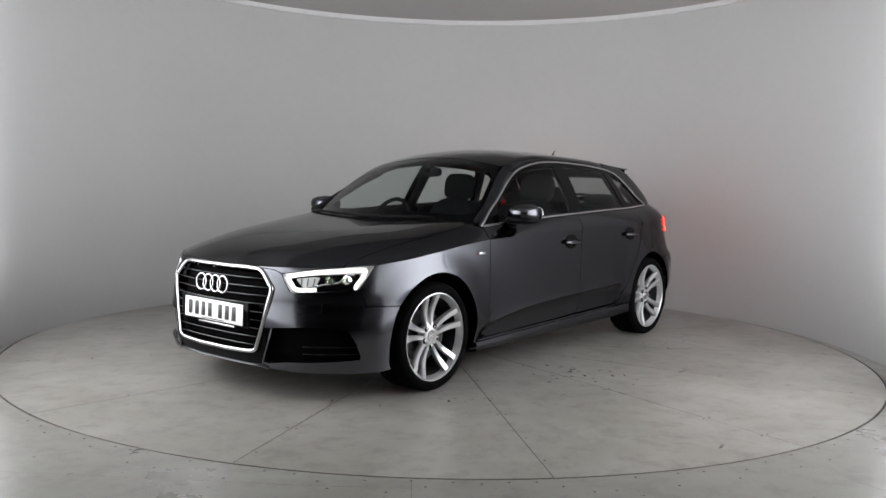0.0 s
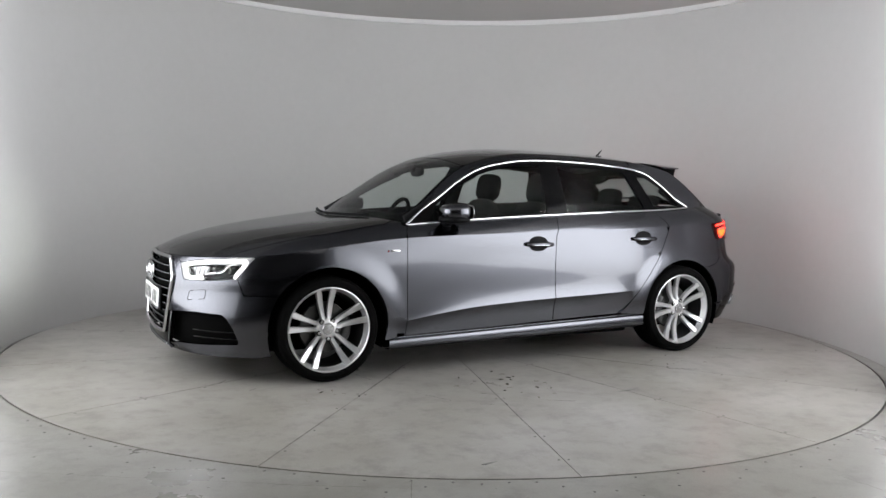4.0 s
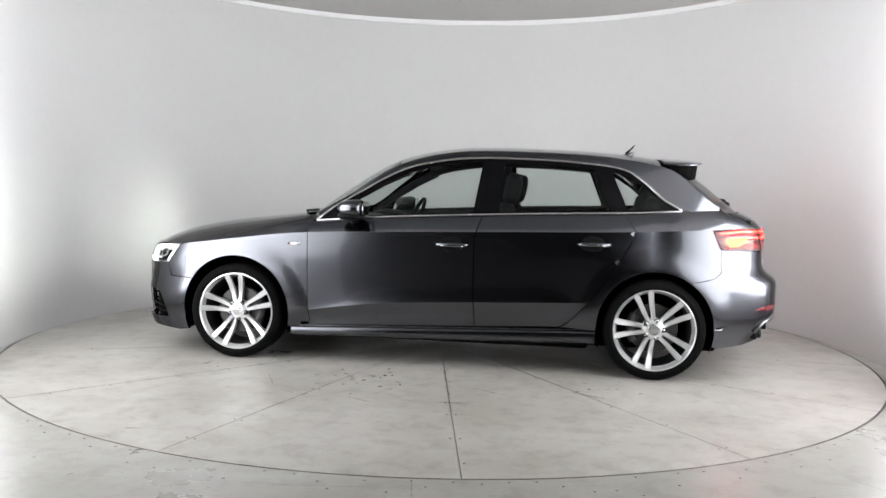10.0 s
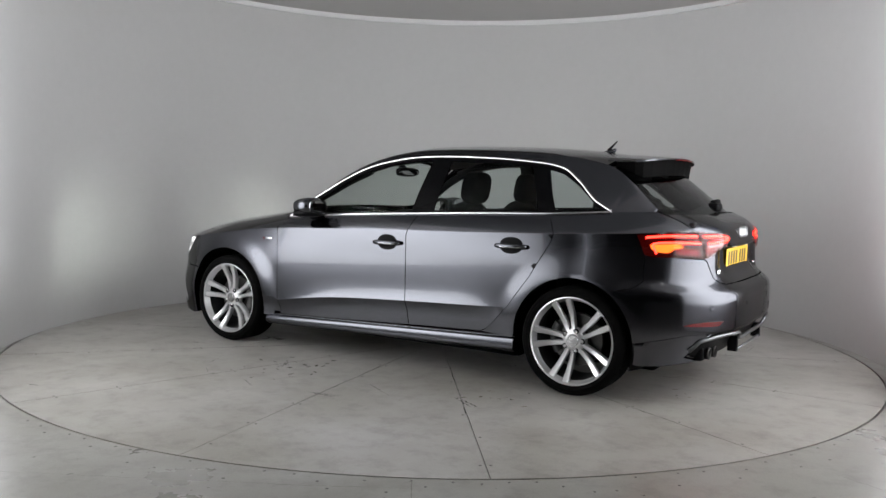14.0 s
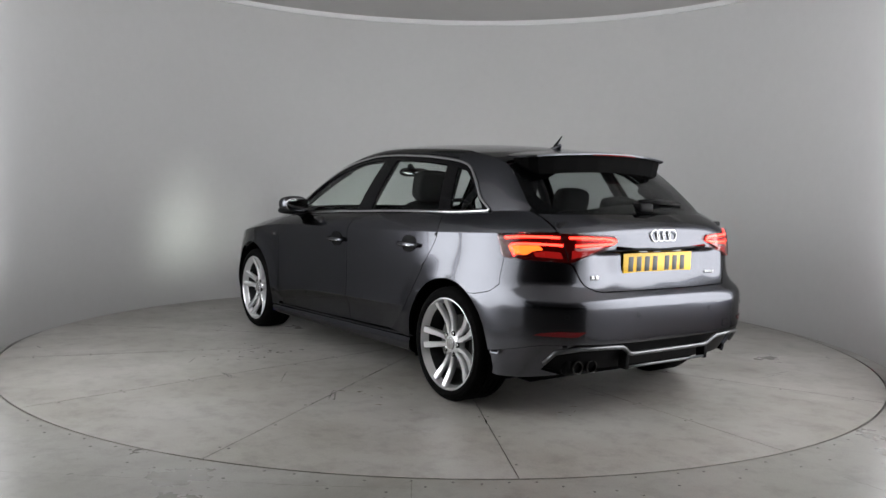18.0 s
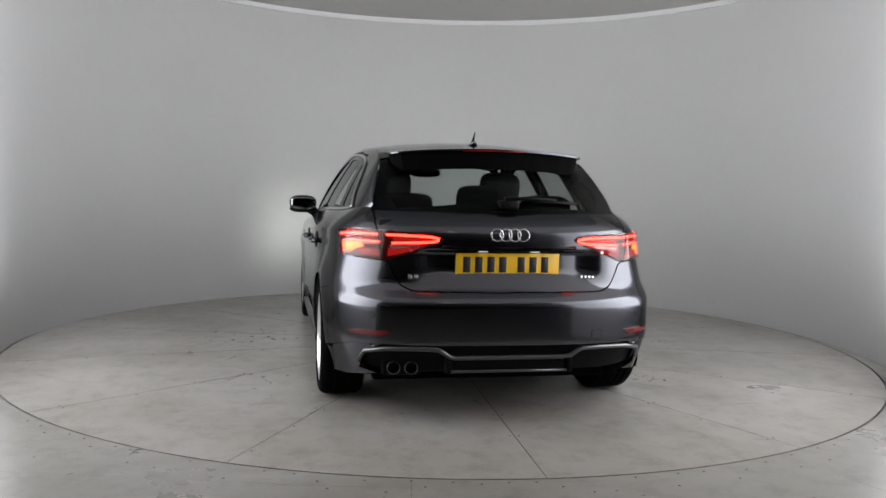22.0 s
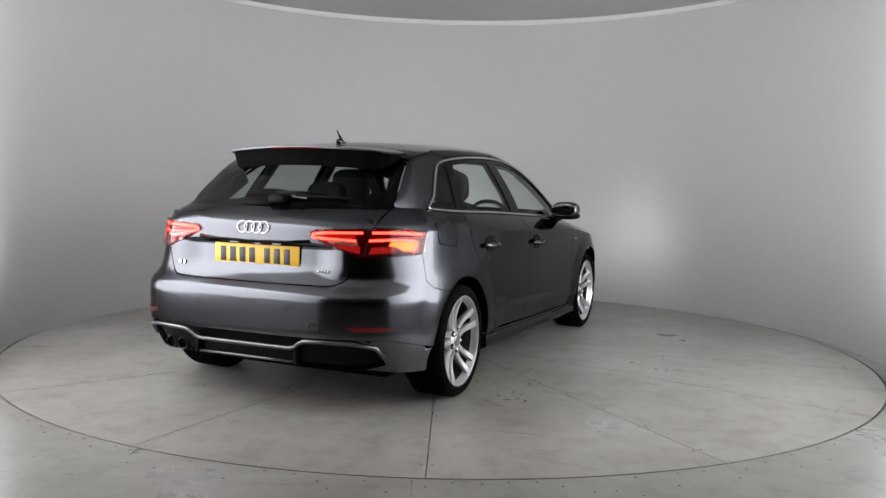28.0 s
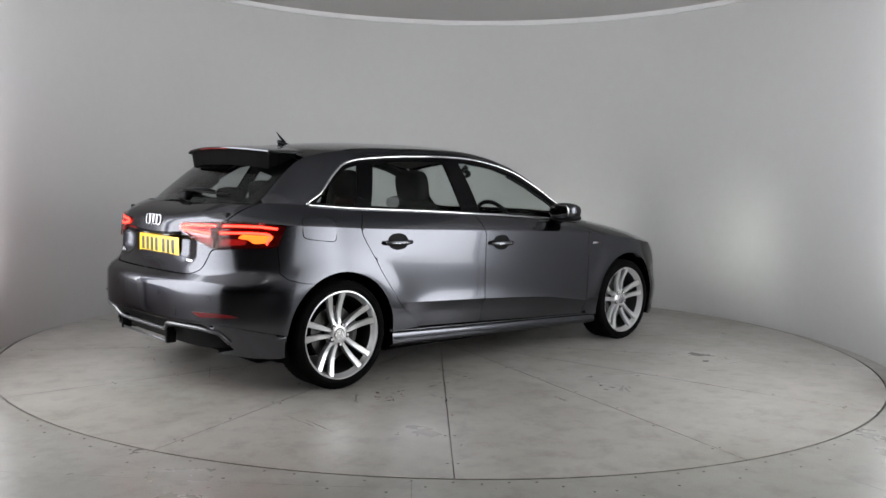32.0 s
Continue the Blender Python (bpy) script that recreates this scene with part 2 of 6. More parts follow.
def clear_glass(name, tint, rough=0.0, gloss=0.014):
    """Thin pane: mostly lets light pass straight on, with a gloss on top."""
    m, t, b = nodes_of(name)
    tr = t.nodes.new("ShaderNodeBsdfTransparent")
    tr.inputs["Color"].default_value = (*tint, 1)
    gl = t.nodes.new("ShaderNodeBsdfGlossy")
    gl.inputs["Roughness"].default_value = rough
    lw = add(t, "ShaderNodeLayerWeight", Blend=0.5)
    pw = t.nodes.new("ShaderNodeMath")
    pw.operation = "POWER"
    pw.inputs[1].default_value = 5.0
    t.links.new(lw.outputs["Facing"], pw.inputs[0])
    fr = t.nodes.new("ShaderNodeMath")
    fr.operation = "MULTIPLY_ADD"
    fr.inputs[1].default_value, fr.inputs[2].default_value = 0.80, gloss
    t.links.new(pw.outputs[0], fr.inputs[0])
    mx = t.nodes.new("ShaderNodeMixShader")
    t.links.new(fr.outputs[0], mx.inputs[0])
    t.links.new(tr.outputs[0], mx.inputs[1])
    t.links.new(gl.outputs[0], mx.inputs[2])
    t.links.new(mx.outputs[0], t.nodes["Material Output"].inputs["Surface"])
    return m


M_PAINT = car_paint()
M_GLASS = clear_glass("window_glass", (0.80, 0.84, 0.825))
M_REAR_GLASS = clear_glass("rear_window_glass", (0.50, 0.53, 0.52))
M_LENS = clear_glass("lamp_lens", (0.96, 0.97, 0.98))
M_TAIL_LENS = clear_glass("tail_lens", (0.97, 0.80, 0.79), gloss=0.045)
M_CHROME = plain("chrome", (0.52, 0.52, 0.53), 0.09, metal=1.0)
M_SATIN = plain("satin_aluminium", (0.58, 0.58, 0.59), 0.26, metal=1.0)
M_GLOSS_BLACK = plain("gloss_black", (0.002, 0.002, 0.0024), 0.12, spec=0.06)
M_BLACK = plain("black_plastic", (0.0035, 0.0035, 0.004), 0.5, spec=0.07, grain=0.15, scale=250.0, bump=0.0003)
M_DARK = plain("black_shadow_plastic", (0.0018, 0.0018, 0.0018), 0.7, spec=0.02)
M_SEAL = plain("rubber_seal", (0.006, 0.006, 0.006), 0.65, spec=0.1)
M_CLOTH = plain("dark_seat_cloth", (0.009, 0.009, 0.010), 0.9, spec=0.1, grain=0.25, scale=300.0, bump=0.0006)
M_TRIMDARK = plain("cabin_plastic", (0.007, 0.007, 0.008), 0.6, spec=0.1, grain=0.15, scale=200.0)
M_HEADLINER = plain("headliner_grey", (0.07, 0.069, 0.066), 0.9, spec=0.1, grain=0.1, scale=200.0)
M_TYRE = plain("tyre_rubber", (0.0028, 0.0028, 0.0028), 0.75, spec=0.03, grain=0.25, scale=90.0, bump=0.0005)
M_ALLOY = plain("alloy_silver", (0.55, 0.55, 0.56), 0.29, metal=0.75, coat=0.3, coat_rough=0.08)
M_BARREL = plain("barrel_dark_grey", (0.016, 0.016, 0.017), 0.45, metal=0.3)
M_DISC = plain("brake_steel", (0.07, 0.069, 0.067), 0.35, metal=0.9, grain=0.1, scale=120.0)
M_CALIPER = plain("caliper_grey", (0.04, 0.04, 0.04), 0.5, metal=0.3)
M_SILVER_TRIM = plain("diffuser_grey_paint", (0.10, 0.103, 0.11), 0.32, metal=0.8, coat=0.5)
M_PLATE_W = plain("plate_white", (0.78, 0.78, 0.77), 0.35, grain=0.02, scale=90.0)
M_PLATE_Y = plain("plate_yellow", (0.72, 0.42, 0.015), 0.35, grain=0.02, scale=90.0)
M_INK = plain("plate_black", (0.012, 0.012, 0.012), 0.4)
M_DRL = glow("daylight_strip", (1.0, 0.99, 0.96), 1.5)
M_PLATE_LAMP = glow("plate_lamp_glow", (1.0, 0.98, 0.95), 0.5, (0.3, 0.3, 0.3))
M_LAMP_GREY = plain("lamp_grey_reflector", (0.62, 0.62, 0.63), 0.35, spec=0.5)
M_BEAM = glow("headlamp_beam", (0.93, 1.0, 0.90), 2800.0)
M_TAIL = glow("tail_glow_red", (1.0, 0.020, 0.012), 18.0)
M_AMBER = glow("tail_glow_amber", (1.0, 0.17, 0.02), 2.6)
M_TAIL_DIM = glow("tail_dim_red", (0.75, 0.02, 0.02), 0.010, (0.025, 0.001, 0.001))
M_TAIL_MID = glow("tail_mid_red", (1.0, 0.035, 0.03), 0.30, (0.05, 0.002, 0.002))
M_BRAKE = glow("brake_strip_red", (0.75, 0.02, 0.02), 0.05, (0.10, 0.004, 0.004))
M_REFLECTOR = plain("red_reflector", (0.10, 0.006, 0.008), 0.2, coat=0.4)
M_CLEARPART = plain("clear_silver_reflector", (0.55, 0.42, 0.42), 0.3, metal=0.5)
M_MIRROR = plain("mirror_glass", (0.45, 0.45, 0.46), 0.01, metal=1.0)


# ---- curves and sheets ----
def curve(*pts):
    """Smooth monotone curve through points (x, y) with x ascending; straight on beyond its ends."""
    xs, ys = np.array([p[0] for p in pts], float), np.array([p[1] for p in pts], float)
    h, d = np.diff(xs), np.diff(ys) / np.diff(xs)
    m = np.zeros(len(xs))
    m[0], m[-1] = d[0], d[-1]
    for i in range(1, len(xs) - 1):
        if d[i - 1] * d[i] > 0:
            w1, w2 = 2 * h[i] + h[i - 1], h[i] + 2 * h[i - 1]
            m[i] = (w1 + w2) / (w1 / d[i - 1] + w2 / d[i])

    def f(x):
        if x <= xs[0]:
            return ys[0]
        if x >= xs[-1]:
            return ys[-1]
        i = int(np.searchsorted(xs, x) - 1)
        t = (x - xs[i]) / h[i]
        return ((1 + 2 * t) * (1 - t) ** 2 * ys[i] + t * (1 - t) ** 2 * h[i] * m[i]
                + t * t * (3 - 2 * t) * ys[i + 1] + t * t * (t - 1) * h[i] * m[i + 1])
    return f


def soft(f, r, x0, x1, n=240):
    """The same curve with its bends spread over about r."""
    d = (x1 - x0) / n
    k = max(1, int(r / d))
    xs = [x0 + d * i for i in range(-2 * k, n + 1 + 2 * k)]
    a, b = (f(x0 + d) - f(x0)) / d, (f(x1) - f(x1 - d)) / d
    ys = np.array([f(x0) + a * (x - x0) if x < x0 else f(x1) + b * (x - x1) if x > x1 else f(x) for x in xs])
    for _ in range(2):
        ys = np.convolve(np.pad(ys, k, "reflect", reflect_type="odd"), np.ones(2 * k + 1) / (2 * k + 1), "valid")
    dy = np.gradient(ys, d)

    def g(x):
        t = (x - xs[0]) / d
        i = min(max(int(t), 0), len(ys) - 2)
        t = min(max(t - i, 0.0), 1.0)
        return float((1 + 2 * t) * (1 - t) ** 2 * ys[i] + t * (1 - t) ** 2 * d * dy[i] + t * t * (3 - 2 * t) * ys[i + 1] + t * t * (t - 1) * d * dy[i + 1])
    return g


def smooth(a, b, x):
    t = min(max((x - a) / (b - a), 0.0), 1.0)
    return t * t * (3 - 2 * t)


def inside(px, py, poly):
    """Which of the points lie inside the polygon."""
    r = np.zeros(len(px), bool)
    n = len(poly)
    for i in range(n):
        (x0, y0), (x1, y1) = poly[i], poly[(i + 1) % n]
        if y0 == y1:
            continue
        c = (y0 > py) != (y1 > py)
        r ^= c & (px < (x1 - x0) * (py - y0) / (y1 - y0) + x0)
    return r


def dense(poly, step, closed=True):
    out = []
    n = len(poly)
    for i in range(n if closed else n - 1):
        a, b = poly[i], poly[(i + 1) % n]
        k = max(1, math.ceil(math.hypot(b[0] - a[0], b[1] - a[1]) / step))
        out += [(a[0] + (b[0] - a[0]) * j / k, a[1] + (b[1] - a[1]) * j / k) for j in range(k)]
    if not closed:
        out.append(poly[-1])
    return out


def rounded(poly, r, n=4):
    """Polygon with its corners rounded."""
    out = []
    m = len(poly)
    for i in range(m):
        p, a, b = Vector(poly[i]), Vector(poly[i - 1]), Vector(poly[(i + 1) % m])
        ra = min(r, (a - p).length * 0.45)
        rb = min(r, (b - p).length * 0.45)
        s, e = p + (a - p).normalized() * ra, p + (b - p).normalized() * rb
        for k in range(n + 1):
            t = k / n
            q = s * (1 - t) ** 2 + p * 2 * t * (1 - t) + e * t * t
            out.append((q.x, q.y))
    return out


class Sheet:
    """Gathers trimmed pieces of curved surfaces into one mesh with exact normals and turned-in edges."""

    def __init__(self):
        self.v, self.f, self.n = [], [], []

    def surface(self, chart, outline, step=0.03, holes=(), lip=0.012, side=1, lift=0.0, bias=None):
        from mathutils.geometry import delaunay_2d_cdt
        ring = dense(outline, step * 0.8)
        loops = [ring] + [dense(h, step * 0.6) for h in holes]
        pts, edges = [], []
        for lp in loops:
            k = len(pts)
            pts += [Vector(q) for q in lp]
            edges += [(k + i, k + (i + 1) % len(lp)) for i in range(len(lp))]
        arr = np.array(ring)
        lo, hi = arr.min(0), arr.max(0)
        gx, gy = np.meshgrid(np.arange(lo[0] + step / 2, hi[0], step), np.arange(lo[1] + step / 2, hi[1], step))
        gx, gy = gx.ravel(), gy.ravel()
        ok = inside(gx, gy, ring)
        for h in loops[1:]:
            ok &= ~inside(gx, gy, h)
        bd = np.array([(p.x, p.y) for p in pts])
        gx, gy = gx[ok], gy[ok]
        if len(gx):
            dmin = np.sqrt(((gx[:, None] - bd[:, 0]) ** 2 + (gy[:, None] - bd[:, 1]) ** 2).min(1))
            keep = dmin > step * 0.45
            pts += [Vector((a, b)) for a, b in zip(gx[keep], gy[keep])]
        vs, _, tris, *_ = delaunay_2d_cdt(pts, edges, [], 0, 1e-6)
        uv = np.array([(q.x, q.y) for q in vs])
        cen = np.array([uv[list(f)].mean(0) for f in tris])
        ok = inside(cen[:, 0], cen[:, 1], ring)
        for h in loops[1:]:
            ok &= ~inside(cen[:, 0], cen[:, 1], h)
        tris = [f for f, o in zip(tris, ok) if o]
        P, N = [], []
        e = 1e-3
        for u, w in uv:
            p = Vector(chart(u, w))
            du = Vector(chart(u + e, w)) - Vector(chart(u - e, w))
            dw = Vector(chart(u, w + e)) - Vector(chart(u, w - e))
            n = du.cross(dw)
            if n.length < 1e-12:
                n = p - Vector((p.x * 0.5, 0, 0.6))
            n.normalize()
            if n.dot(p - (bias or Vector((p.x * 0.7, 0, 0.5)))) < 0:
                n = -n
            P.append(p + n * lift)
            N.append(n)
        base = len(self.v)
        flip = Vector((1, side, 1))
        for p in P:
            self.v.append(p * flip)
        count = {}
        for f in tris:
            a, b, c = f
            long = max((P[b] - P[a]).length, (P[c] - P[b]).length, (P[a] - P[c]).length)
            if (P[b] - P[a]).cross(P[c] - P[a]).length < 4e-4 * long:
                continue
            if (P[b] - P[a]).cross(P[c] - P[a]).dot(N[a]) < 0:
                f = (a, c, b)
            f = list(f)
            for i in range(3):
                k = (f[i], f[(i + 1) % 3])
                count[k] = 1
            if side < 0:
                f = f[::-1]
            self.f.append([base + i for i in f])
            self.n.append([N[i] * flip for i in f])
        if lip:
            rim = [k for k in count if (k[1], k[0]) not in count]
            low = {}
            for a, b in rim:
                for i in (a, b):
                    if i not in low:
                        low[i] = len(self.v)
                        self.v.append((P[i] - N[i] * lip) * flip)
                q = [base + b, base + a, low[a], low[b]]
                d = (P[b] - P[a]).cross(N[a]).normalized()
                if side < 0:
                    q = q[::-1]
                self.f.append(q)
                self.n.append([d * flip] * 4)
        return self

    def strip(self, rows, side=1):
        """Smooth strip through rows of points, all of one length."""
        n, m = len(rows), len(rows[0])
        base = len(self.v)
        flip = Vector((1, side, 1))
        nor = []
        for i in range(n):
            for j in range(m):
                a, b = rows[max(i - 1, 0)][j], rows[min(i + 1, n - 1)][j]
                c, d = rows[i][max(j - 1, 0)], rows[i][min(j + 1, m - 1)]
                k = (b - a).cross(d - c)
                if k.length < 1e-12:
                    k = Vector((0, 0, 1))
                k.normalize()
                p = rows[i][j]
                if k.dot(p - Vector((p.x * 0.7, 0, 0.5))) < 0:
                    k = -k
                nor.append(k)
                self.v.append(p * flip)
        for i in range(n - 1):
            for j in range(m - 1):
                q = [i * m + j, (i + 1) * m + j, (i + 1) * m + j + 1, i * m + j + 1]
                pa = [Vector(self.v[base + k]) * flip for k in q]
                if (pa[1] - pa[0]).cross(pa[2] - pa[0]).dot(nor[q[0]]) < 0:
                    q = q[::-1]
                if side < 0:
                    q = q[::-1]
                self.f.append([base + k for k in q])
                self.n.append([nor[k] * flip for k in q])
        return self

    def make(self, name, material, parent, label=""):
        me = bpy.data.meshes.new(name)
        me.from_pydata(self.v, [], self.f)
        me.shade_smooth()
        me.normals_split_custom_set([tuple(n) for f in self.n for n in f])
        me.materials.append(material)
        ob = new(name, me)
        ob.parent = parent
        if label:
            ob["label"] = label
        return ob


def tube(bm, path, radius, n=8, cap=True, squash=(1, 1), up=Vector((0, 0, 1))):
    """Round bar along a path; radius may be a number or one per point."""
    rings = []
    for i, p in enumerate(path):
        a, b = path[max(i - 1, 0)], path[min(i + 1, len(path) - 1)]
        d = (Vector(b) - Vector(a)).normalized()
        s = d.cross(up)
        if s.length < 1e-4:
            s = d.cross(Vector((0, 1, 0)))
        s.normalize()
        w = s.cross(d)
        r = radius[i] if isinstance(radius, (list, tuple)) else radius
        rings.append([bm.verts.new(Vector(p) + s * math.cos(2 * math.pi * k / n) * r * squash[0] + w * math.sin(2 * math.pi * k / n) * r * squash[1]) for k in range(n)])
    for a, b in zip(rings, rings[1:]):
        for k in range(n):
            bm.faces.new((a[k], a[(k + 1) % n], b[(k + 1) % n], b[k]))
    if cap:
        bm.faces.new(rings[0][::-1])
        bm.faces.new(rings[-1])
    bmesh.ops.recalc_face_normals(bm, faces=bm.faces)


# ---- the car's surfaces: x forward, y to its left, z up, on the wheels' contact plane ----
HUB_Z, AXLE, WHEEL_Z = 0.312, 1.318, 0.306
ARCH_F, ARCH_R = 0.357, 0.348
X1F, X1R, SPAN = 1.30, -1.30, 1.2
SF, SR = X1F + SPAN, X1R - SPAN

nose_x = curve((0.15, 2.120), (0.18, 2.145), (0.24, 2.158), (0.32, 2.160), (0.45, 2.168), (0.58, 2.165), (0.66, 2.145), (0.71, 2.115), (0.76, 2.05))
tail_x = curve((0.18, -1.985), (0.28, -2.055), (0.36, -2.100), (0.42, -2.118), (0.58, -2.120), (0.605, -2.112), (0.625, -2.095), (0.645, -2.062), (0.69, -2.030), (0.85, -2.024), (0.92, -2.015),
               (0.955, -1.993), (0.985, -1.953), (1.02, -1.88))
shoulder_z = curve((-2.05, 0.930), (-1.63, 0.916), (-1.188, 0.895), (-0.222, 0.866), (0.846, 0.831), (1.365, 0.774), (1.669, 0.731), (1.95, 0.712), (2.12, 0.700))
crease_z = curve((-1.2, 0.470), (-0.9, 0.458), (0.33, 0.403), (0.65, 0.366), (0.83, 0.338))
belt_z = curve((-1.95, 1.040), (-1.47, 1.022), (-1.2, 1.005), (-0.68, 0.988), (-0.26, 0.970), (0.38, 0.937), (0.80, 0.905), (0.92, 0.895))
belt_w = curve((-2.5, 0.675), (-1.7, 0.690), (-1.3, 0.729), (-0.8, 0.778), (0.0, 0.802), (0.8, 0.785), (0.95, 0.775))
shoulder_w = curve((-2.5, 0.80), (-1.7, 0.768), (-1.4, 0.822), (-1.15, 0.864), (-0.2, 0.880), (0.85, 0.876), (1.3, 0.872), (1.7, 0.868))
hip_w = curve((-2.5, 0.824), (-1.7, 0.838), (-1.3, 0.876), (-0.5, 0.878), (0.6, 0.876), (1.3, 0.886), (1.8, 0.885))

belt_w = soft(belt_w, 0.25, -2.5, 0.95)
shoulder_w = soft(shoulder_w, 0.25, -2.5, 2.5)
hip_w = soft(hip_w, 0.25, -2.5, 2.5)
shoulder_z = soft(shoulder_z, 0.10, -2.05, 2.12)
tail_x = soft(tail_x, 0.008, 0.18, 1.02, 400)


def nose_power(z):
    """How square the nose is in plan: the foot of the bumper juts out at its corners."""
    return 2.85 - 0.35 * smooth(0.30, 0.54, z)


def tail_power(z):
    """How square the tail is in plan: the bumper squarer than the body over it."""
    return 4.0 - 0.15 * smooth(0.56, 0.68, z)


def arc_x(s, z):
    """Distance along the car and width factor at s: straight on the sides, round at the ends."""
    if s > X1F:
        p = min((s - X1F) / SPAN, 1.0) * math.pi / 2
        k = 2 / nose_power(z)
        return X1F + (nose_x(z) - X1F) * math.sin(p) ** k, max(math.cos(p), 0.0) ** k
    if s < X1R:
        p = min((X1R - s) / SPAN, 1.0) * math.pi / 2
        k = 2 / tail_power(z)
        return X1R + (tail_x(z) - X1R) * math.sin(p) ** k, max(math.cos(p), 0.0) ** k
    return s, 1.0


def half_width(s, z, zone=0):
    """Half width; zone 1 keeps to the field under the crease, 2 to that under the shoulder, 3 to that over it."""
    hs, zc = shoulder_z(arc_x(s, 0.9)[0]), crease_z(s)
    wh, ws = hip_w(s), shoulder_w(s)
    if zone in (1, 2) or (zone == 0 and z <= hs):
        door = smooth(-0.96, -0.58, s) * (1 - smooth(0.86, 1.0, s))
        base = wh - 0.030 * (1 - smooth(0.18, 0.50, z)) ** 2 - (wh - ws) * smooth(hs - 0.16 - 0.20 * (1 - smooth(-1.5, -0.9, s)), hs, z)
        # doors: hollow under the rising crease
        t = min((zc - z) / 0.085, 1.0)
        t = 0.0 if zone == 2 else t if zone == 1 else max(t, 0.0)
        hollow = 0.025 * (1 - (1 - t) ** 2)
        # and flared out just over it
        ridge = 0.011 * math.exp(-max(z - zc, -0.02 if zone == 2 else 0.0) / 0.05)
        w = base + (ridge - hollow) * door
    else:
        zb = max(belt_z(s), hs + 0.05)
        t = min((z - hs) / (zb - hs), 1.6)
        w = ws + (belt_w(s) - ws) * (0.55 * t + 0.45 * t * t)
    for x0, r in ((AXLE, ARCH_F), (-AXLE, ARCH_R)):
        d = math.hypot(arc_x(s, z)[0] - x0, z - HUB_Z)
        w += 0.012 * (1 - smooth(r, r + 0.15, d))
    return w


def skirt(s, z, zone=0):
    """The body's sides and ends."""
    x, c = arc_x(s, z)
    w = half_width(s, z, zone)
    y = w * c
    if s < -1.75:
        # recess round the rear plate
        k = (1 - smooth(0.34, 0.53, y)) * smooth(0.655, 0.755, z) * (1 - smooth(0.834, 0.850, z))
        x += 0.042 * k
    return x, y, z


def s_at_x(x, z=0.7):
    if x > X1F:
        return X1F + SPAN * math.asin(min(((x - X1F) / (nose_x(z) - X1F)) ** (nose_power(z) / 2), 1.0)) / (math.pi / 2)
    if x < X1R:
        return X1R - SPAN * math.asin(min(((X1R - x) / (X1R - tail_x(z))) ** (tail_power(z) / 2), 1.0)) / (math.pi / 2)
    return x


def s_at_y(y, z, front=True):
    """Where along the round end the body is that far from the middle."""
    a, b = (X1F, SF) if front else (X1R, SR)
    for _ in range(40):
        m = (a + b) / 2
        if skirt(m, z)[1] > y:
            a = m
        else:
            b = m
    return (a + b) / 2


def fy(y, z):
    return s_at_y(y, z, True), z


def ry(y, z):
    return s_at_y(y, z, False), z


def sx(x, z):
    return s_at_x(x, z), z


hood_mid = curve((0.85, 0.955), (1.0, 0.938), (1.12, 0.922), (1.285, 0.901), (1.49, 0.877), (1.70, 0.844), (1.91, 0.798), (2.04, 0.752), (2.115, 0.700))
hood_mid = soft(hood_mid, 0.09, 0.85, 2.115)
hood_power = curve((0.85, 7.0), (1.3, 4.5), (1.9, 2.6), (2.12, 2.2))


def edge_y(x):
    """Half width of the shoulder at x."""
    z = shoulder_z(x)
    return skirt(s_at_x(min(x, nose_x(z)), z), z)[1]


def hood_top(x, y):
    r = min(abs(y) / max(edge_y(x), 0.02), 1.1)
    z = hood_mid(x) + (shoulder_z(x) - hood_mid(x)) * r ** hood_power(x)
    # a soft fold on either side of the middle
    z += 0.0015 * math.exp(-((abs(y) - 0.36 - 0.05 * (1.6 - x)) / 0.09) ** 2) * (1 - smooth(1.6, 2.1, x)) * smooth(0.95, 1.25, x)
    return x, y, z


top_z = curve((-2.0, 0.935), (-1.90, 1.012), (-1.78, 1.108), (-1.655, 1.208), (-1.56, 1.278), (-1.46, 1.330), (-1.142, 1.384), (-0.741, 1.408), (-0.339, 1.416), (-0.138, 1.413),
              (0.064, 1.395), (0.307, 1.345), (0.468, 1.281), (0.63, 1.186), (0.792, 1.079), (0.996, 0.930), (1.12, 0.85))


def over(x, y):
    """Windscreen, roof and rear window."""
    c = 0.18 * smooth(-0.4, 0.3, x) - 0.20 * (1 - smooth(-1.3, -0.6, x))
    return x, y, top_z(x + c * y * y) - 0.15 * y * y


def cabin(x, z):
    """Side of the cabin above the belt."""
    zb = belt_z(x)
    y0 = skirt(s_at_x(x, zb), zb)[1]
    d = z - zb
    return x, y0 - 0.425 * d - 0.42 * d * max(d, 0), z


_rail = {}


def rail(x):
    """Edge where the cabin's side meets the roof."""
    k = round(x, 4)
    if k not in _rail:
        a, b = 0.2, 0.95
        for _ in range(40):
            m = (a + b) / 2
            if cabin(x, over(x, m)[2])[1] > m:
                a = m
            else:
                b = m
        _rail[k] = (a, over(x, a)[2])
    return _rail[k]


window_top = curve((-1.475, 1.028), (-1.391, 1.066), (-1.244, 1.192), (-1.136, 1.263), (-1.029, 1.288), (-0.887, 1.303), (-0.674, 1.318), (-0.318, 1.327), (-0.139, 1.322),
                   (0.111, 1.288), (0.254, 1.249), (0.397, 1.181), (0.575, 1.069), (0.683, 1.003), (0.812, 0.906))


glass_edge = curve((-1.80, 0.640), (-1.70, 0.634), (-1.57, 0.603), (-1.43, 0.570), (-1.2, 0.551), (-1.0, 0.546))

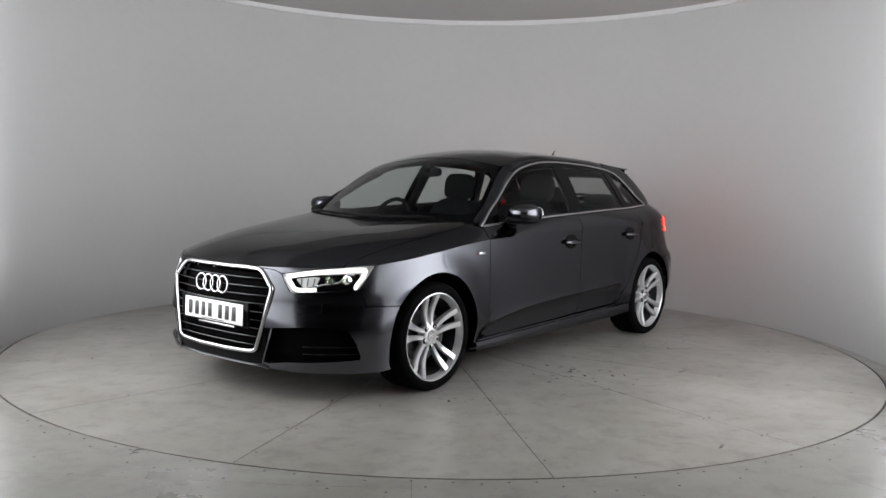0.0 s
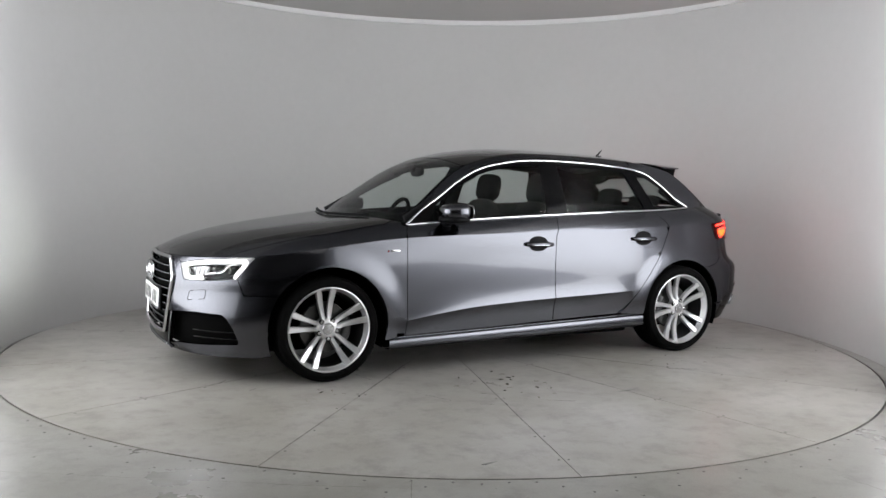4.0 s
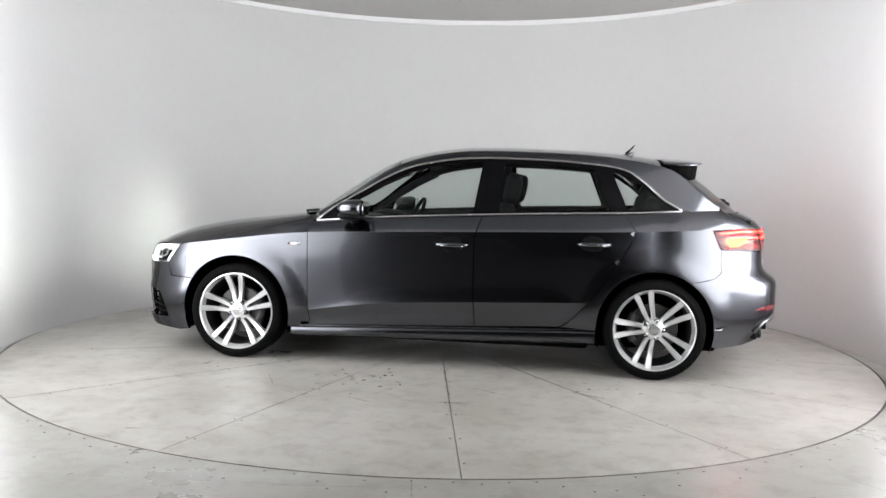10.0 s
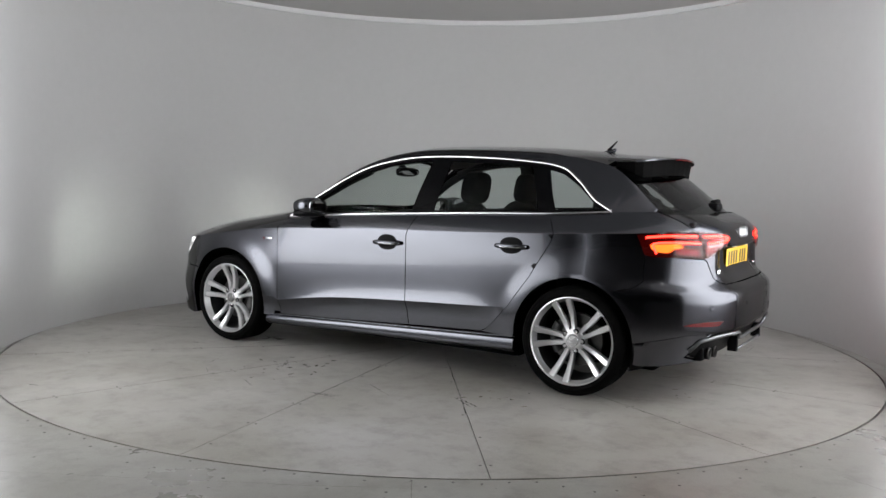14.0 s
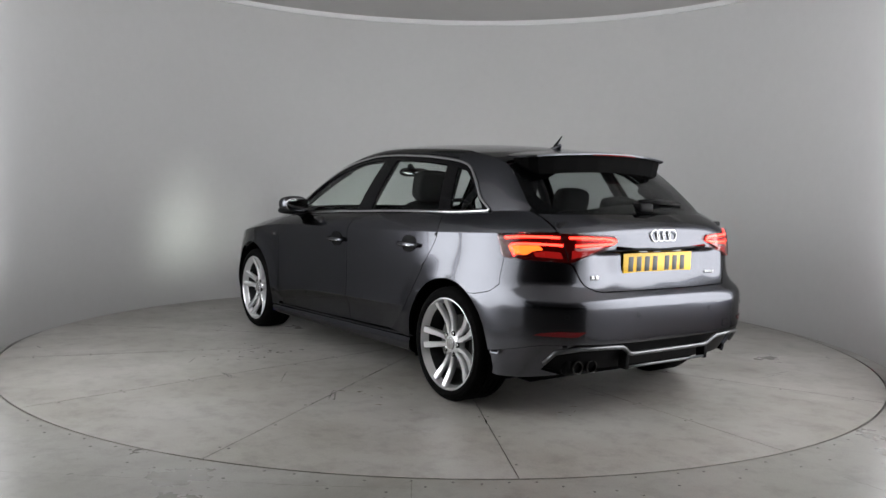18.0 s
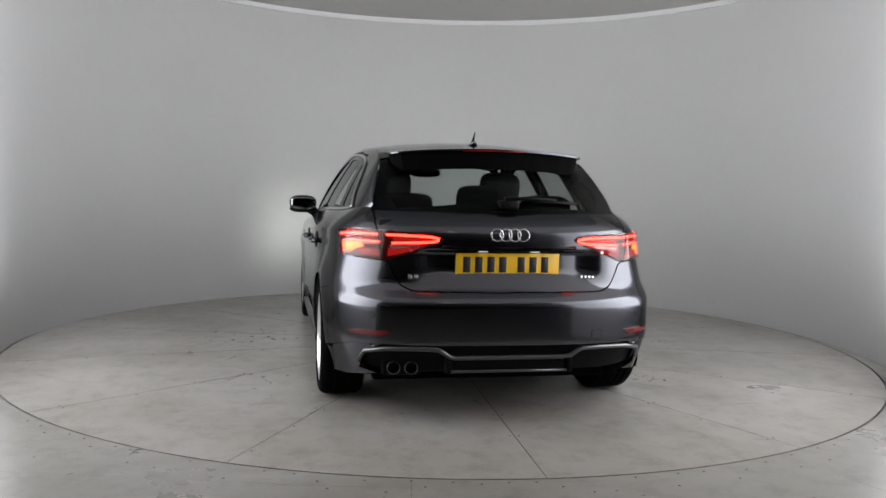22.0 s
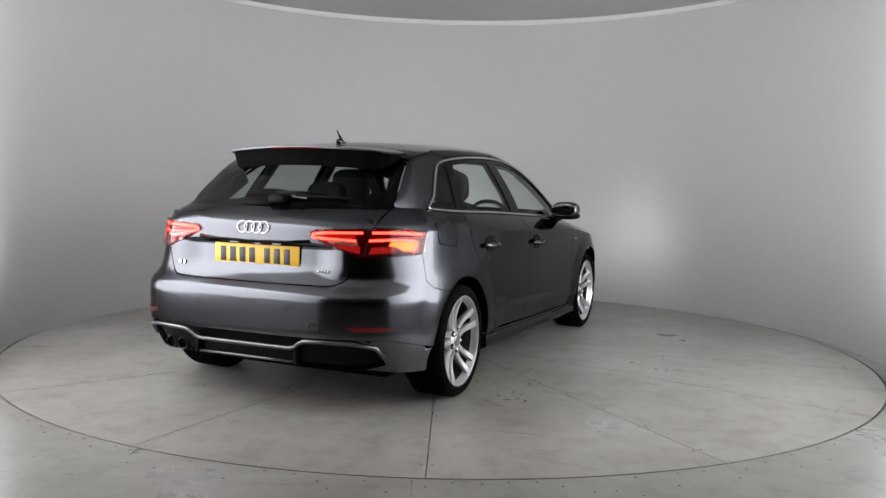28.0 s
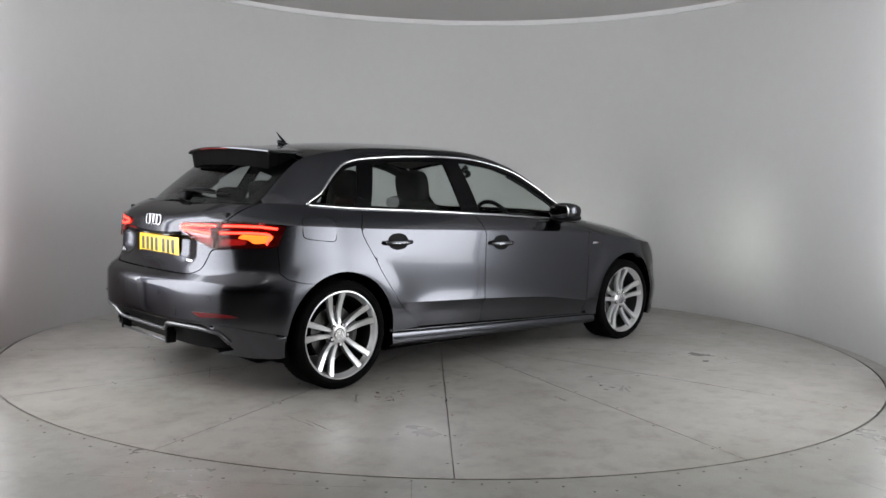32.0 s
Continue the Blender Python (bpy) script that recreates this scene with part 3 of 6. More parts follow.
# ---- body panels ----
def arch(x0, r, a0, a1, n=18):
    """Points on a wheel arch, as chart places, from one angle to another."""
    out = []
    for i in range(n + 1):
        a = radians(a0 + (a1 - a0) * i / n)
        out.append(sx(x0 + r * math.cos(a), HUB_Z + r * math.sin(a)))
    return out


def line_x(f, x0, x1, n=14):
    return [(x0 + (x1 - x0) * i / n, f(x0 + (x1 - x0) * i / n)) for i in range(n + 1)]


def both(pts):
    """Closed outline from its left half, given from front to back."""
    return pts + [(x, -y) for x, y in reversed(pts) if abs(y) > 1e-6]


hood_edge = curve((0.93, 0.735), (1.113, 0.735), (1.277, 0.731), (1.49, 0.715), (1.68, 0.698), (1.86, 0.690))


def cowl_x(y):
    return 1.055 - 0.36 * y * y


def lamp_front():
    return [fy(0.455, 0.672), fy(0.60, 0.699), fy(0.73, 0.715), sx(1.73, 0.722), sx(1.785, 0.655), sx(1.83, 0.603), fy(0.66, 0.588), fy(0.52, 0.583)]


def lamp_rear():
    return [sx(-1.645, 0.910), ry(0.70, 0.930), ry(0.55, 0.926), ry(0.35, 0.918), ry(0.325, 0.893), ry(0.40, 0.855), ry(0.58, 0.790), sx(-1.72, 0.797), sx(-1.69, 0.806)]


CAR = empty("car", "dark grey metallic five-door hatchback with lit lamps on a turntable", "car")


def body():
    # hood
    def shoulder_point(s):
        z = shoulder_z(arc_x(s, 0.71)[0])
        return skirt(s, z)

    s_end = s_at_x(1.875, 0.72)
    ss = [SF - 0.002 + (s_end - SF + 0.002) * i / 22 for i in range(23)]
    front = [(shoulder_point(s)[0] - 0.008, shoulder_point(s)[1] - 0.002) for s in ss]
    front[0] = (front[0][0], 0.0)
    side = [(x, hood_edge(x)) for x in (1.84, 1.75, 1.6, 1.45, 1.3, 1.15, 1.0, 0.93)]
    cowl = [(cowl_x(y), y) for y in (0.70, 0.6, 0.45, 0.3, 0.15, 0.0)]
    sh = Sheet().surface(hood_top, both(front + side + cowl), 0.035, lip=0.004)
    lip_low = [(SF, 0.697), fy(0.335, 0.697), fy(0.40, 0.693), fy(0.452, 0.676), fy(0.52, 0.688), fy(0.60, 0.7025), fy(0.73, 0.7185), sx(1.735, 0.7245)]
    s_lip = [s_at_x(1.735, 0.73)] + ss[::-1]
    for k in (1, -1):
        sh.surface(skirt, lip_low + [(s, shoulder_z(arc_x(s, 0.71)[0]) + 0.0005) for s in s_lip], 0.02, side=k, lip=0.01)
    sh.make("hood", M_PAINT, CAR)

    # front bumper with its grille and intake openings
    fog = [fy(0.389, 0.392), fy(0.50, 0.400), fy(0.62, 0.410), sx(1.905, 0.404), sx(1.880, 0.380), sx(1.850, 0.325), sx(1.820, 0.255), sx(1.822, 0.236), fy(0.70, 0.230), fy(0.50, 0.220), fy(0.41, 0.206), fy(0.372, 0.212)]
    half = ([fy(0.335, 0.693), fy(0.425, 0.600)] + fog + [fy(0.362, 0.190), fy(0.40, 0.172), fy(0.60, 0.166), fy(0.75, 0.163), sx(1.72, 0.160)]
            + arch(AXLE, ARCH_F, -23, 33.0) + [sx(1.795, 0.509), sx(1.825, 0.600), fy(0.66, 0.585), fy(0.515, 0.580), fy(0.450, 0.672), fy(0.40, 0.690)])
    sh = Sheet()
    for k in (1, -1):
        sh.surface(skirt, [(SF, 0.18), fy(0.6, 0.175), sx(1.75, 0.17), sx(1.75, 0.5), sx(1.80, 0.69), (SF, 0.69)], 0.06, side=k, lift=-0.055, lip=0)
    bumper = sh.make("front_bumper", M_DARK, CAR)
    for k in (1, -1):
        Sheet().surface(skirt, half, 0.03, side=k, lip=0.02).make("bumper_skin", M_PAINT, bumper, "dark grey painted bumper skin")
    # gloss black field under the grille that runs out to the blades
    sh = Sheet()
    for k in (1, -1):
        sh.surface(skirt, [(SF, 0.250), fy(0.340, 0.255), fy(0.389, 0.390), fy(0.432, 0.392), fy(0.376, 0.214), fy(0.360, 0.192), (SF, 0.188)], 0.03, side=k, lift=-0.004, lip=0.02)
    sh.make("lower_grille", M_GLOSS_BLACK, bumper, "gloss black lower grille")
    # intake inserts, bars and blades
    for k in (1, -1):
        for z in (0.262, 0.300):
            bm = bmesh.new()
            path = [Vector(skirt(*fy(y, z))) - Vector((0.03, 0, 0)) for y in (0.56, 0.62, 0.68, 0.73, 0.765)]
            tube(bm, [Vector((p.x - 0.012, p.y * k, p.z)) for p in path], 0.005, 6, squash=(1, 0.6))
            part("intake_bar", bm, M_BLACK, bumper)
        bm = bmesh.new()
        pts = [fy(0.436, 0.392), fy(0.408, 0.30), fy(0.378, 0.212), fy(0.366, 0.192), fy(0.398, 0.176)]
        tube(bm, [Vector((p[0] + 0.004, p[1] * k, p[2])) for p in (skirt(*q) for q in pts)], [0.003, 0.003, 0.004, 0.006, 0.008], 6)
        part("intake_blade", bm, M_SILVER_TRIM, bumper, "grey painted trim blade")
    # splitter under the grille
    bm = bmesh.new()
    tube(bm, [Vector((p[0] - 0.002, p[1] * k, p[2] - 0.006)) for k, y in ((1, 0.36), (1, 0.3), (1, 0.12), (-1, 0.12), (-1, 0.3), (-1, 0.36)) for p in (skirt(*fy(y, 0.192)),)], 0.007, 8, squash=(1.4, 0.8))
    part("splitter", bm, M_SILVER_TRIM, bumper)

    # fenders
    fen = ([sx(1.613, 0.511), sx(1.790, 0.514), sx(1.822, 0.600), sx(1.785, 0.655), sx(1.727, 0.722)]
           + [sx(x, shoulder_z(x)) for x in (1.65, 1.55, 1.45, 1.35, 1.25, 1.15, 1.05, 0.95, 0.846)]
           + [(0.844, 0.70), (0.840, 0.416), (0.831, 0.236), (0.95, 0.225)] + arch(AXLE, ARCH_F, 193.5, 34.0, 26))
    xs = (1.86, 1.83, 1.795, 1.72, 1.6, 1.45, 1.3, 1.15, 1.0, 0.9, 0.85)
    top = [(x, edge_y(x)) for x in xs] + [(0.83, 0.83), (0.806, 0.785), (0.815, 0.74), (0.93, 0.725)] + [(x, hood_edge(x) + 0.005) for x in (0.93, 1.0, 1.15, 1.3, 1.45, 1.6, 1.75, 1.845)]
    for k in (1, -1):
        sh = Sheet().surface(skirt, fen, 0.025, side=k)
        sh.surface(hood_top, top, 0.03, side=k, lip=0.006)
        sh.make("front_fender", M_PAINT, CAR)

    # doors below the belt
    # each door in two fields that meet along the rising crease
    cf = line_x(crease_z, -0.2185, 0.832, 30)
    cr = line_x(crease_z, -0.919, -0.2235, 24)
    edge = lambda s: (s, shoulder_z(arc_x(s, 0.9)[0]))
    ef = [edge(0.842 - 1.0655 * i / 30) for i in range(31)]
    er = [edge(-0.229 - 0.957 * i / 28) for i in range(29)]
    f_top = [(0.835, 0.861), (0.802, 0.904)] + line_x(belt_z, 0.78, -0.257) + [(-0.235, 0.90)] + ef[::-1]
    f_mid = ef + [(-0.213, 0.835), (-0.214, 0.554)] + cf + [(0.836, 0.416), (0.840, 0.70)]
    f_low = cf + [(0.827, 0.240), (0.30, 0.258), (-0.226, 0.281)]
    r_top = [(-0.262, 0.969)] + line_x(belt_z, -0.30, -1.118) + [(-1.160, 0.936)] + er[::-1] + [(-0.240, 0.90)]
    r_mid = er + [(-1.172, 0.85), (-1.139, 0.79), (-1.059, 0.648), (-0.928, 0.469)] + cr + [(-0.219, 0.554), (-0.218, 0.835)]
    r_low = cr + [(-0.231, 0.281), (-0.743, 0.302), (-0.790, 0.325), (-0.828, 0.361)]
    low_, mid_, top_ = (lambda s, z: skirt(s, z, 1)), (lambda s, z: skirt(s, z, 2)), (lambda s, z: skirt(s, z, 3))
    doors = {}
    for k in (1, -1):
        for key, nm, (a, b, d) in (("f", "front_door", (f_top, f_mid, f_low)), ("r", "rear_door", (r_top, r_mid, r_low))):
            doors[key, k] = Sheet().surface(top_, a, 0.020, side=k).surface(mid_, b, 0.022, side=k).surface(low_, d, 0.010, side=k).make(nm, M_PAINT, CAR)

    # rear quarters
    eq = [edge(s) for s in [-1.191 + (s_at_x(-1.64, 0.9) + 1.191) * n / 20 for n in range(21)]]
    q_top = ([(-1.122, 0.998), (-1.165, 0.936)] + eq + [ry(0.70, 0.932), ry(0.634, 0.935), ry(0.637, 1.0), sx(-1.70, 1.030)]
             + [sx(x, belt_z(x)) for x in (-1.65, -1.6, -1.5, -1.4, -1.3, -1.2)])
    q_low = (eq[::-1] + [(-1.177, 0.85), (-1.144, 0.79), (-1.064, 0.648), (-0.933, 0.469), (-0.833, 0.361), (-0.795, 0.325), (-0.76, 0.303), (-0.96, 0.288)]
             + arch(-AXLE, ARCH_R, 0, 122.5, 24) + [sx(-1.56, 0.609), sx(-1.66, 0.634), sx(-1.698, 0.67), sx(-1.694, 0.806)])
    rows_of = lambda x0, x1, n: [x0 + (x1 - x0) * i / n for i in range(n + 1)]
    for k in (1, -1):
        sh = Sheet().surface(top_, q_top, 0.022, side=k).surface(mid_, q_low, 0.024, side=k)
        # rear pillar, in one sweep from the side window to the rear window
        rows = []
        for i in range(73):
            t = i / 72
            xb = -1.03 - 0.672 * t
            u = min(t / 0.75, 1.0)
            xa = -1.03 - 0.442 * u if t < 0.75 else -1.472 - 0.226 * (t - 0.75) / 0.25
            za = window_top(xa) + 0.004 if t < 0.75 else belt_z(xa)
            y, z = rail(xb)
            a, b = Vector(cabin(xa, za)), Vector(over(xb, min(glass_edge(xb), y)))
            c = Vector((xb, y, z))
            rows.append([a * (1 - v) ** 2 + c * 2 * v * (1 - v) + b * v * v for v in [n / 14 for n in range(15)]])
        sh.strip(rows, side=k)
        sh.make("rear_quarter_panel", M_PAINT, CAR)
        # pillar and roof rail
        rows = []
        for x in rows_of(0.818, -1.03, 70):
            y, z = rail(x)
            a, c = Vector(cabin(x, min(window_top(x) + 0.004, z - 0.004))), Vector((x, y, z))
            b = Vector(over(x, y - 0.050))
            rows.append([a * (1 - t) ** 2 + c * 2 * t * (1 - t) + b * t * t for t in [j / 8 for j in range(9)]])
        Sheet().strip(rows, side=k).make("roof_rail", M_PAINT, CAR)
        # sill
        rows = []
        for x in rows_of(0.945, -0.965, 40):
            t = (0.945 - x) / 1.91
            lo, hi = 0.168 + 0.036 * t, 0.232 + 0.058 * t
            rows.append([Vector((x, y, z)) for y, z in ((0.78, lo - 0.01), (0.845, lo - 0.004), (0.868, lo + 0.008), (0.874, lo + 0.022), (0.872, hi - 0.018), (0.862, hi - 0.006), (0.835, hi + 0.004), (0.80, hi + 0.004))])
        Sheet().strip(rows, side=k).make("side_sill", M_PAINT, CAR)

    # roof, glass and their dark borders
    ws = [(1.035 - 0.36 * y * y, y) for y in (0.0, 0.2, 0.4, 0.55, 0.64, 0.70)] + [(x, rail(x)[0] - 0.050) for x in (0.80, 0.7, 0.6, 0.5, 0.42)] + [(0.345 - 0.05 * y * y, y) for y in (0.55, 0.4, 0.2, 0.0)]
    wi = [(0.93 - 0.36 * y * y, y) for y in (0.0, 0.2, 0.4, 0.55, 0.62)] + [(x, rail(x)[0] - 0.085) for x in (0.74, 0.7, 0.6, 0.5, 0.45)] + [(0.395 - 0.05 * y * y, y) for y in (0.5, 0.4, 0.2, 0.0)]
    screen = Sheet().surface(over, both(ws), 0.05, lip=0).make("windscreen", M_GLASS, CAR)
    Sheet().surface(over, both(ws), 0.05, holes=[both(wi)], lift=-0.004, lip=0).make("windscreen_border", M_GLOSS_BLACK, screen)
    rf = [(0.335 - 0.05 * y * y, y) for y in (0.0, 0.2, 0.4, 0.54)] + [(x, (rail(x)[0] - 0.050) if x > -1.03 else glass_edge(x) - 0.002) for x in rows_of(0.3, -1.40, 18)] + [(-1.42, y) for y in (0.4, 0.2, 0.0)]
    Sheet().surface(over, both(rf), 0.05).make("roof", M_PAINT, CAR)
    tail_edge = lambda y, d=0.0: skirt(*ry(max(y, 0.001), 1.018))[0] + 0.006 + d
    rw = [(-1.43, y) for y in (0.0, 0.2, 0.4)] + [(x, glass_edge(x) - 0.004) for x in rows_of(-1.43, -1.68, 6)] + [(tail_edge(y), y) for y in (0.628, 0.58, 0.5, 0.35, 0.2, 0.0)]
    ri = [(-1.575, y) for y in (0.0, 0.2, 0.34)] + [(-1.592, 0.42)] + [(x, glass_edge(x) - 0.070) for x in rows_of(-1.58, -1.66, 4)] + [(tail_edge(y, 0.055), y) for y in (0.52, 0.35, 0.2, 0.0)]
    rear = Sheet().surface(over, both(rw), 0.05, lip=0).make("rear_window", M_REAR_GLASS, CAR)
    Sheet().surface(over, both(rw), 0.05, holes=[both(ri)], lift=-0.004, lip=0).make("rear_window_border", M_GLOSS_BLACK, rear)

    # tailgate, bumper
    tg = [(SR, 1.018), ry(0.2, 1.018), ry(0.4, 1.018), ry(0.628, 1.018), ry(0.630, 0.98), ry(0.627, 0.93), ry(0.598, 0.79), ry(0.575, 0.775), ry(0.540, 0.700), ry(0.520, 0.674), ry(0.478, 0.654), ry(0.44, 0.650), (SR, 0.648)]
    sh = Sheet()
    for k in (1, -1):
        sh.surface(skirt, tg, 0.022, side=k)
    gate = sh.make("tailgate", M_PAINT, CAR)
    rb = ([(SR, 0.643), ry(0.443, 0.645), ry(0.482, 0.649), ry(0.526, 0.670), ry(0.546, 0.697), ry(0.581, 0.771), ry(0.60, 0.783), sx(-1.697, 0.800), sx(-1.702, 0.668), sx(-1.66, 0.630), sx(-1.56, 0.605)]
          + arch(-AXLE, ARCH_R, 122.8, 176.2, 14) + [sx(-1.80, 0.362), sx(-1.93, 0.394), ry(0.60, 0.402), (SR, 0.398)])
    low = (arch(-AXLE, ARCH_R, 176.6, 196, 8) + [sx(-1.69, 0.207), sx(-1.80, 0.212), sx(-1.95, 0.238), ry(0.71, 0.262), ry(0.69, 0.352), ry(0.62, 0.398), sx(-1.93, 0.390), sx(-1.80, 0.358)])
    sh, s3 = Sheet(), Sheet()
    for k in (1, -1):
        sh.surface(skirt, rb, 0.025, side=k)
        s3.surface(skirt, [(SR, 0.395), ry(0.62, 0.399), ry(0.70, 0.352), ry(0.71, 0.255), ry(0.5, 0.235), (SR, 0.235)], 0.04, side=k, lift=-0.035, lip=0.05)
    rbump = sh.make("rear_bumper", M_PAINT, CAR)
    for k in (1, -1):
        Sheet().surface(skirt, low, 0.03, side=k, lift=-0.005, lip=0.02).make("bumper_corner", M_PAINT, rbump)
    s3.make("diffuser", M_BLACK, rbump, "black plastic diffuser")
    pts = [ry(0.712, 0.30), ry(0.690, 0.358), ry(0.60, 0.379), ry(0.45, 0.383), ry(0.36, 0.380), ry(0.33, 0.366), ry(0.300, 0.343), ry(0.27, 0.336), ry(0.1, 0.336)]
    left = [Vector(skirt(*q)) for q in pts]
    path = left + [Vector((p.x, -p.y, p.z)) for p in reversed(left)]
    bm = bmesh.new()
    tube(bm, path, 0.011, 8)
    part("diffuser_frame", bm, M_SILVER_TRIM, rbump, "grey painted diffuser frame")
    bm = bmesh.new()
    tube(bm, [Vector((-2.075, y, 0.268)) for y in (0.29, 0.1, -0.1, -0.29)], 0.007, 8)
    part("diffuser_blade", bm, M_SILVER_TRIM, rbump)
    for y in (0.30, -0.30):
        bm = bmesh.new()
        box(bm, (-2.085, y - 0.012, 0.258), (-2.03, y + 0.012, 0.345), 0.004)
        part("diffuser_fin", bm, M_BLACK, rbump)
    # red reflectors and parking sensors
    for k in (1, -1):
        Sheet().surface(skirt, rounded([ry(0.615, 0.439), ry(0.572, 0.464), ry(0.69, 0.464), sx(-1.945, 0.456), sx(-1.905, 0.441)], 0.006), 0.02, side=k, lift=0.004, lip=0.008).make("reflector", M_REFLECTOR, rbump, "red plastic reflector")
        for y in (0.27, 0.66):
            s0 = ry(y, 0.535)[0]
            ds = (ry(y - 0.011, 0.535)[0] - s0) * -1
            ring = [(s0 + ds * math.cos(a), 0.535 + 0.011 * math.sin(a)) for a in [2 * math.pi * n / 16 for n in range(16)]]
            sensor = Sheet().surface(skirt, ring, 0.012, side=k, lift=0.0006, lip=0.002).make("parking_sensor", M_PAINT, rbump)
            bm = bmesh.new()
            tube(bm, [Vector((q[0], q[1] * k, q[2])) for q in (skirt(*r_) for r_ in ring + ring[:1])], 0.0012, 5, cap=False, up=Vector((1, 0, 0)))
            part("seam", bm, M_SEAL, sensor)
    tow = rounded([ry(0.398, 0.428), ry(0.398, 0.468), ry(0.450, 0.468), ry(0.450, 0.428)], 0.006)
    cover = Sheet().surface(skirt, tow, 0.02, side=-1, lift=0.0008, lip=0.003).make("tow_cover", M_PAINT, rbump)
    bm = bmesh.new()
    tube(bm, [Vector((q[0], -q[1], q[2])) for q in (skirt(*r_) for r_ in tow + tow[:1])], 0.0014, 5, cap=False, up=Vector((1, 0, 0)))
    part("seam", bm, M_SEAL, cover)

    # roof spoiler
    sp_z = curve((-1.70, 1.331), (-1.5, 1.350), (-1.36, 1.3555))
    sp = lambda x, y: (x, y, sp_z(x) - 0.13 * y * y + 0.006 - 0.35 * max(abs(y) - 0.46, 0) ** 1.5)
    o = both([(-1.365, 0.0), (-1.365, 0.3), (-1.37, 0.530), (-1.45, 0.535), (-1.53, 0.522), (-1.575, 0.490), (-1.607, 0.40), (-1.638, 0.25), (-1.655, 0.1), (-1.658, 0.0)])
    u = both([(-1.40, 0.0), (-1.40, 0.3), (-1.41, 0.520), (-1.47, 0.526), (-1.52, 0.510), (-1.56, 0.475), (-1.59, 0.39), (-1.618, 0.24), (-1.632, 0.1), (-1.635, 0.0)])
    spo = Sheet().surface(sp, o, 0.04, lip=0.008).make("roof_spoiler", M_PAINT, CAR)
    Sheet().surface(sp, o, 0.06, lift=-0.009, lip=0).make("spoiler_underside", M_DARK, spo)
    Sheet().surface(sp, u, 0.06, lift=-0.011, lip=0.095).make("spoiler_blade", M_DARK, spo, "black spoiler blade")
    bm = bmesh.new()
    tube(bm, [Vector((sp(x, y)[0], y, sp(x, y)[2] - 0.009)) for x, y in ((-1.653, 0.16), (-1.660, 0.05), (-1.660, -0.05), (-1.653, -0.16))], 0.0035, 6)
    part("brake_light", bm, M_BRAKE, spo, "dim red high brake light strip")

    # side windows: dark frame, three panes, bright surround
    dlo = line_x(lambda x: belt_z(x) + 0.004, 0.80, -1.465, 24) + line_x(lambda x: window_top(x) - 0.003, -1.465, 0.80, 34)
    lower = lambda x: belt_z(x) + 0.014
    upper = lambda x, d=0.030: window_top(x) - d
    pane_f = rounded([(0.64, lower(0.64))] + line_x(lower, 0.5, -0.195, 8)[1:] + [(-0.235, upper(-0.235))] + line_x(upper, -0.1, 0.60, 12), 0.012, 2)
    pane_r = rounded([(-0.355, lower(-0.355))] + line_x(lower, -0.5, -0.9, 4) + [(-1.045, lower(-1.045)), (-0.94, upper(-0.94))] + line_x(upper, -0.8, -0.375, 6), 0.012, 2)
    pane_q = rounded([(-1.145, lower(-1.145)), (-1.405, lower(-1.405)), (-1.375, upper(-1.375, 0.02)), (-1.25, upper(-1.25, 0.025)), (-1.14, upper(-1.14, 0.030)), (-1.045, upper(-1.045, 0.03))], 0.02, 3)
    for k in (1, -1):
        Sheet().surface(cabin, dlo, 0.03, holes=[pane_f, pane_r, pane_q], side=k, lip=0.006).make("window_frame", M_GLOSS_BLACK, CAR)
        for nm, q in (("front_side_window", pane_f), ("rear_side_window", pane_r), ("quarter_window", pane_q)):
            Sheet().surface(cabin, q, 0.05, side=k, lift=-0.004, lip=0).make(nm, M_GLASS, CAR)
        bm = bmesh.new()
        loop = line_x(belt_z, 0.806, -1.40, 30) + rounded([(-1.40, belt_z(-1.40)), (-1.478, belt_z(-1.478)), (-1.38, window_top(-1.38))], 0.035, 6)[7:14] + line_x(window_top, -1.37, -1.03, 14) + line_x(window_top, -0.98, 0.806, 34)
        pts = []
        for x, z in loop:
            p = Vector(cabin(x, z))
            pts.append(Vector((p.x, (p.y + 0.004) * k, p.z)))
        tube(bm, pts + [pts[0]], 0.0085, 8, cap=False, up=Vector((0, 1, 0)))
        part("window_surround", bm, M_CHROME, CAR, "bright chrome window surround")
    return gate, rbump, doors, bumper


GATE, REAR_BUMPER, DOORS, FRONT_BUMPER = body()


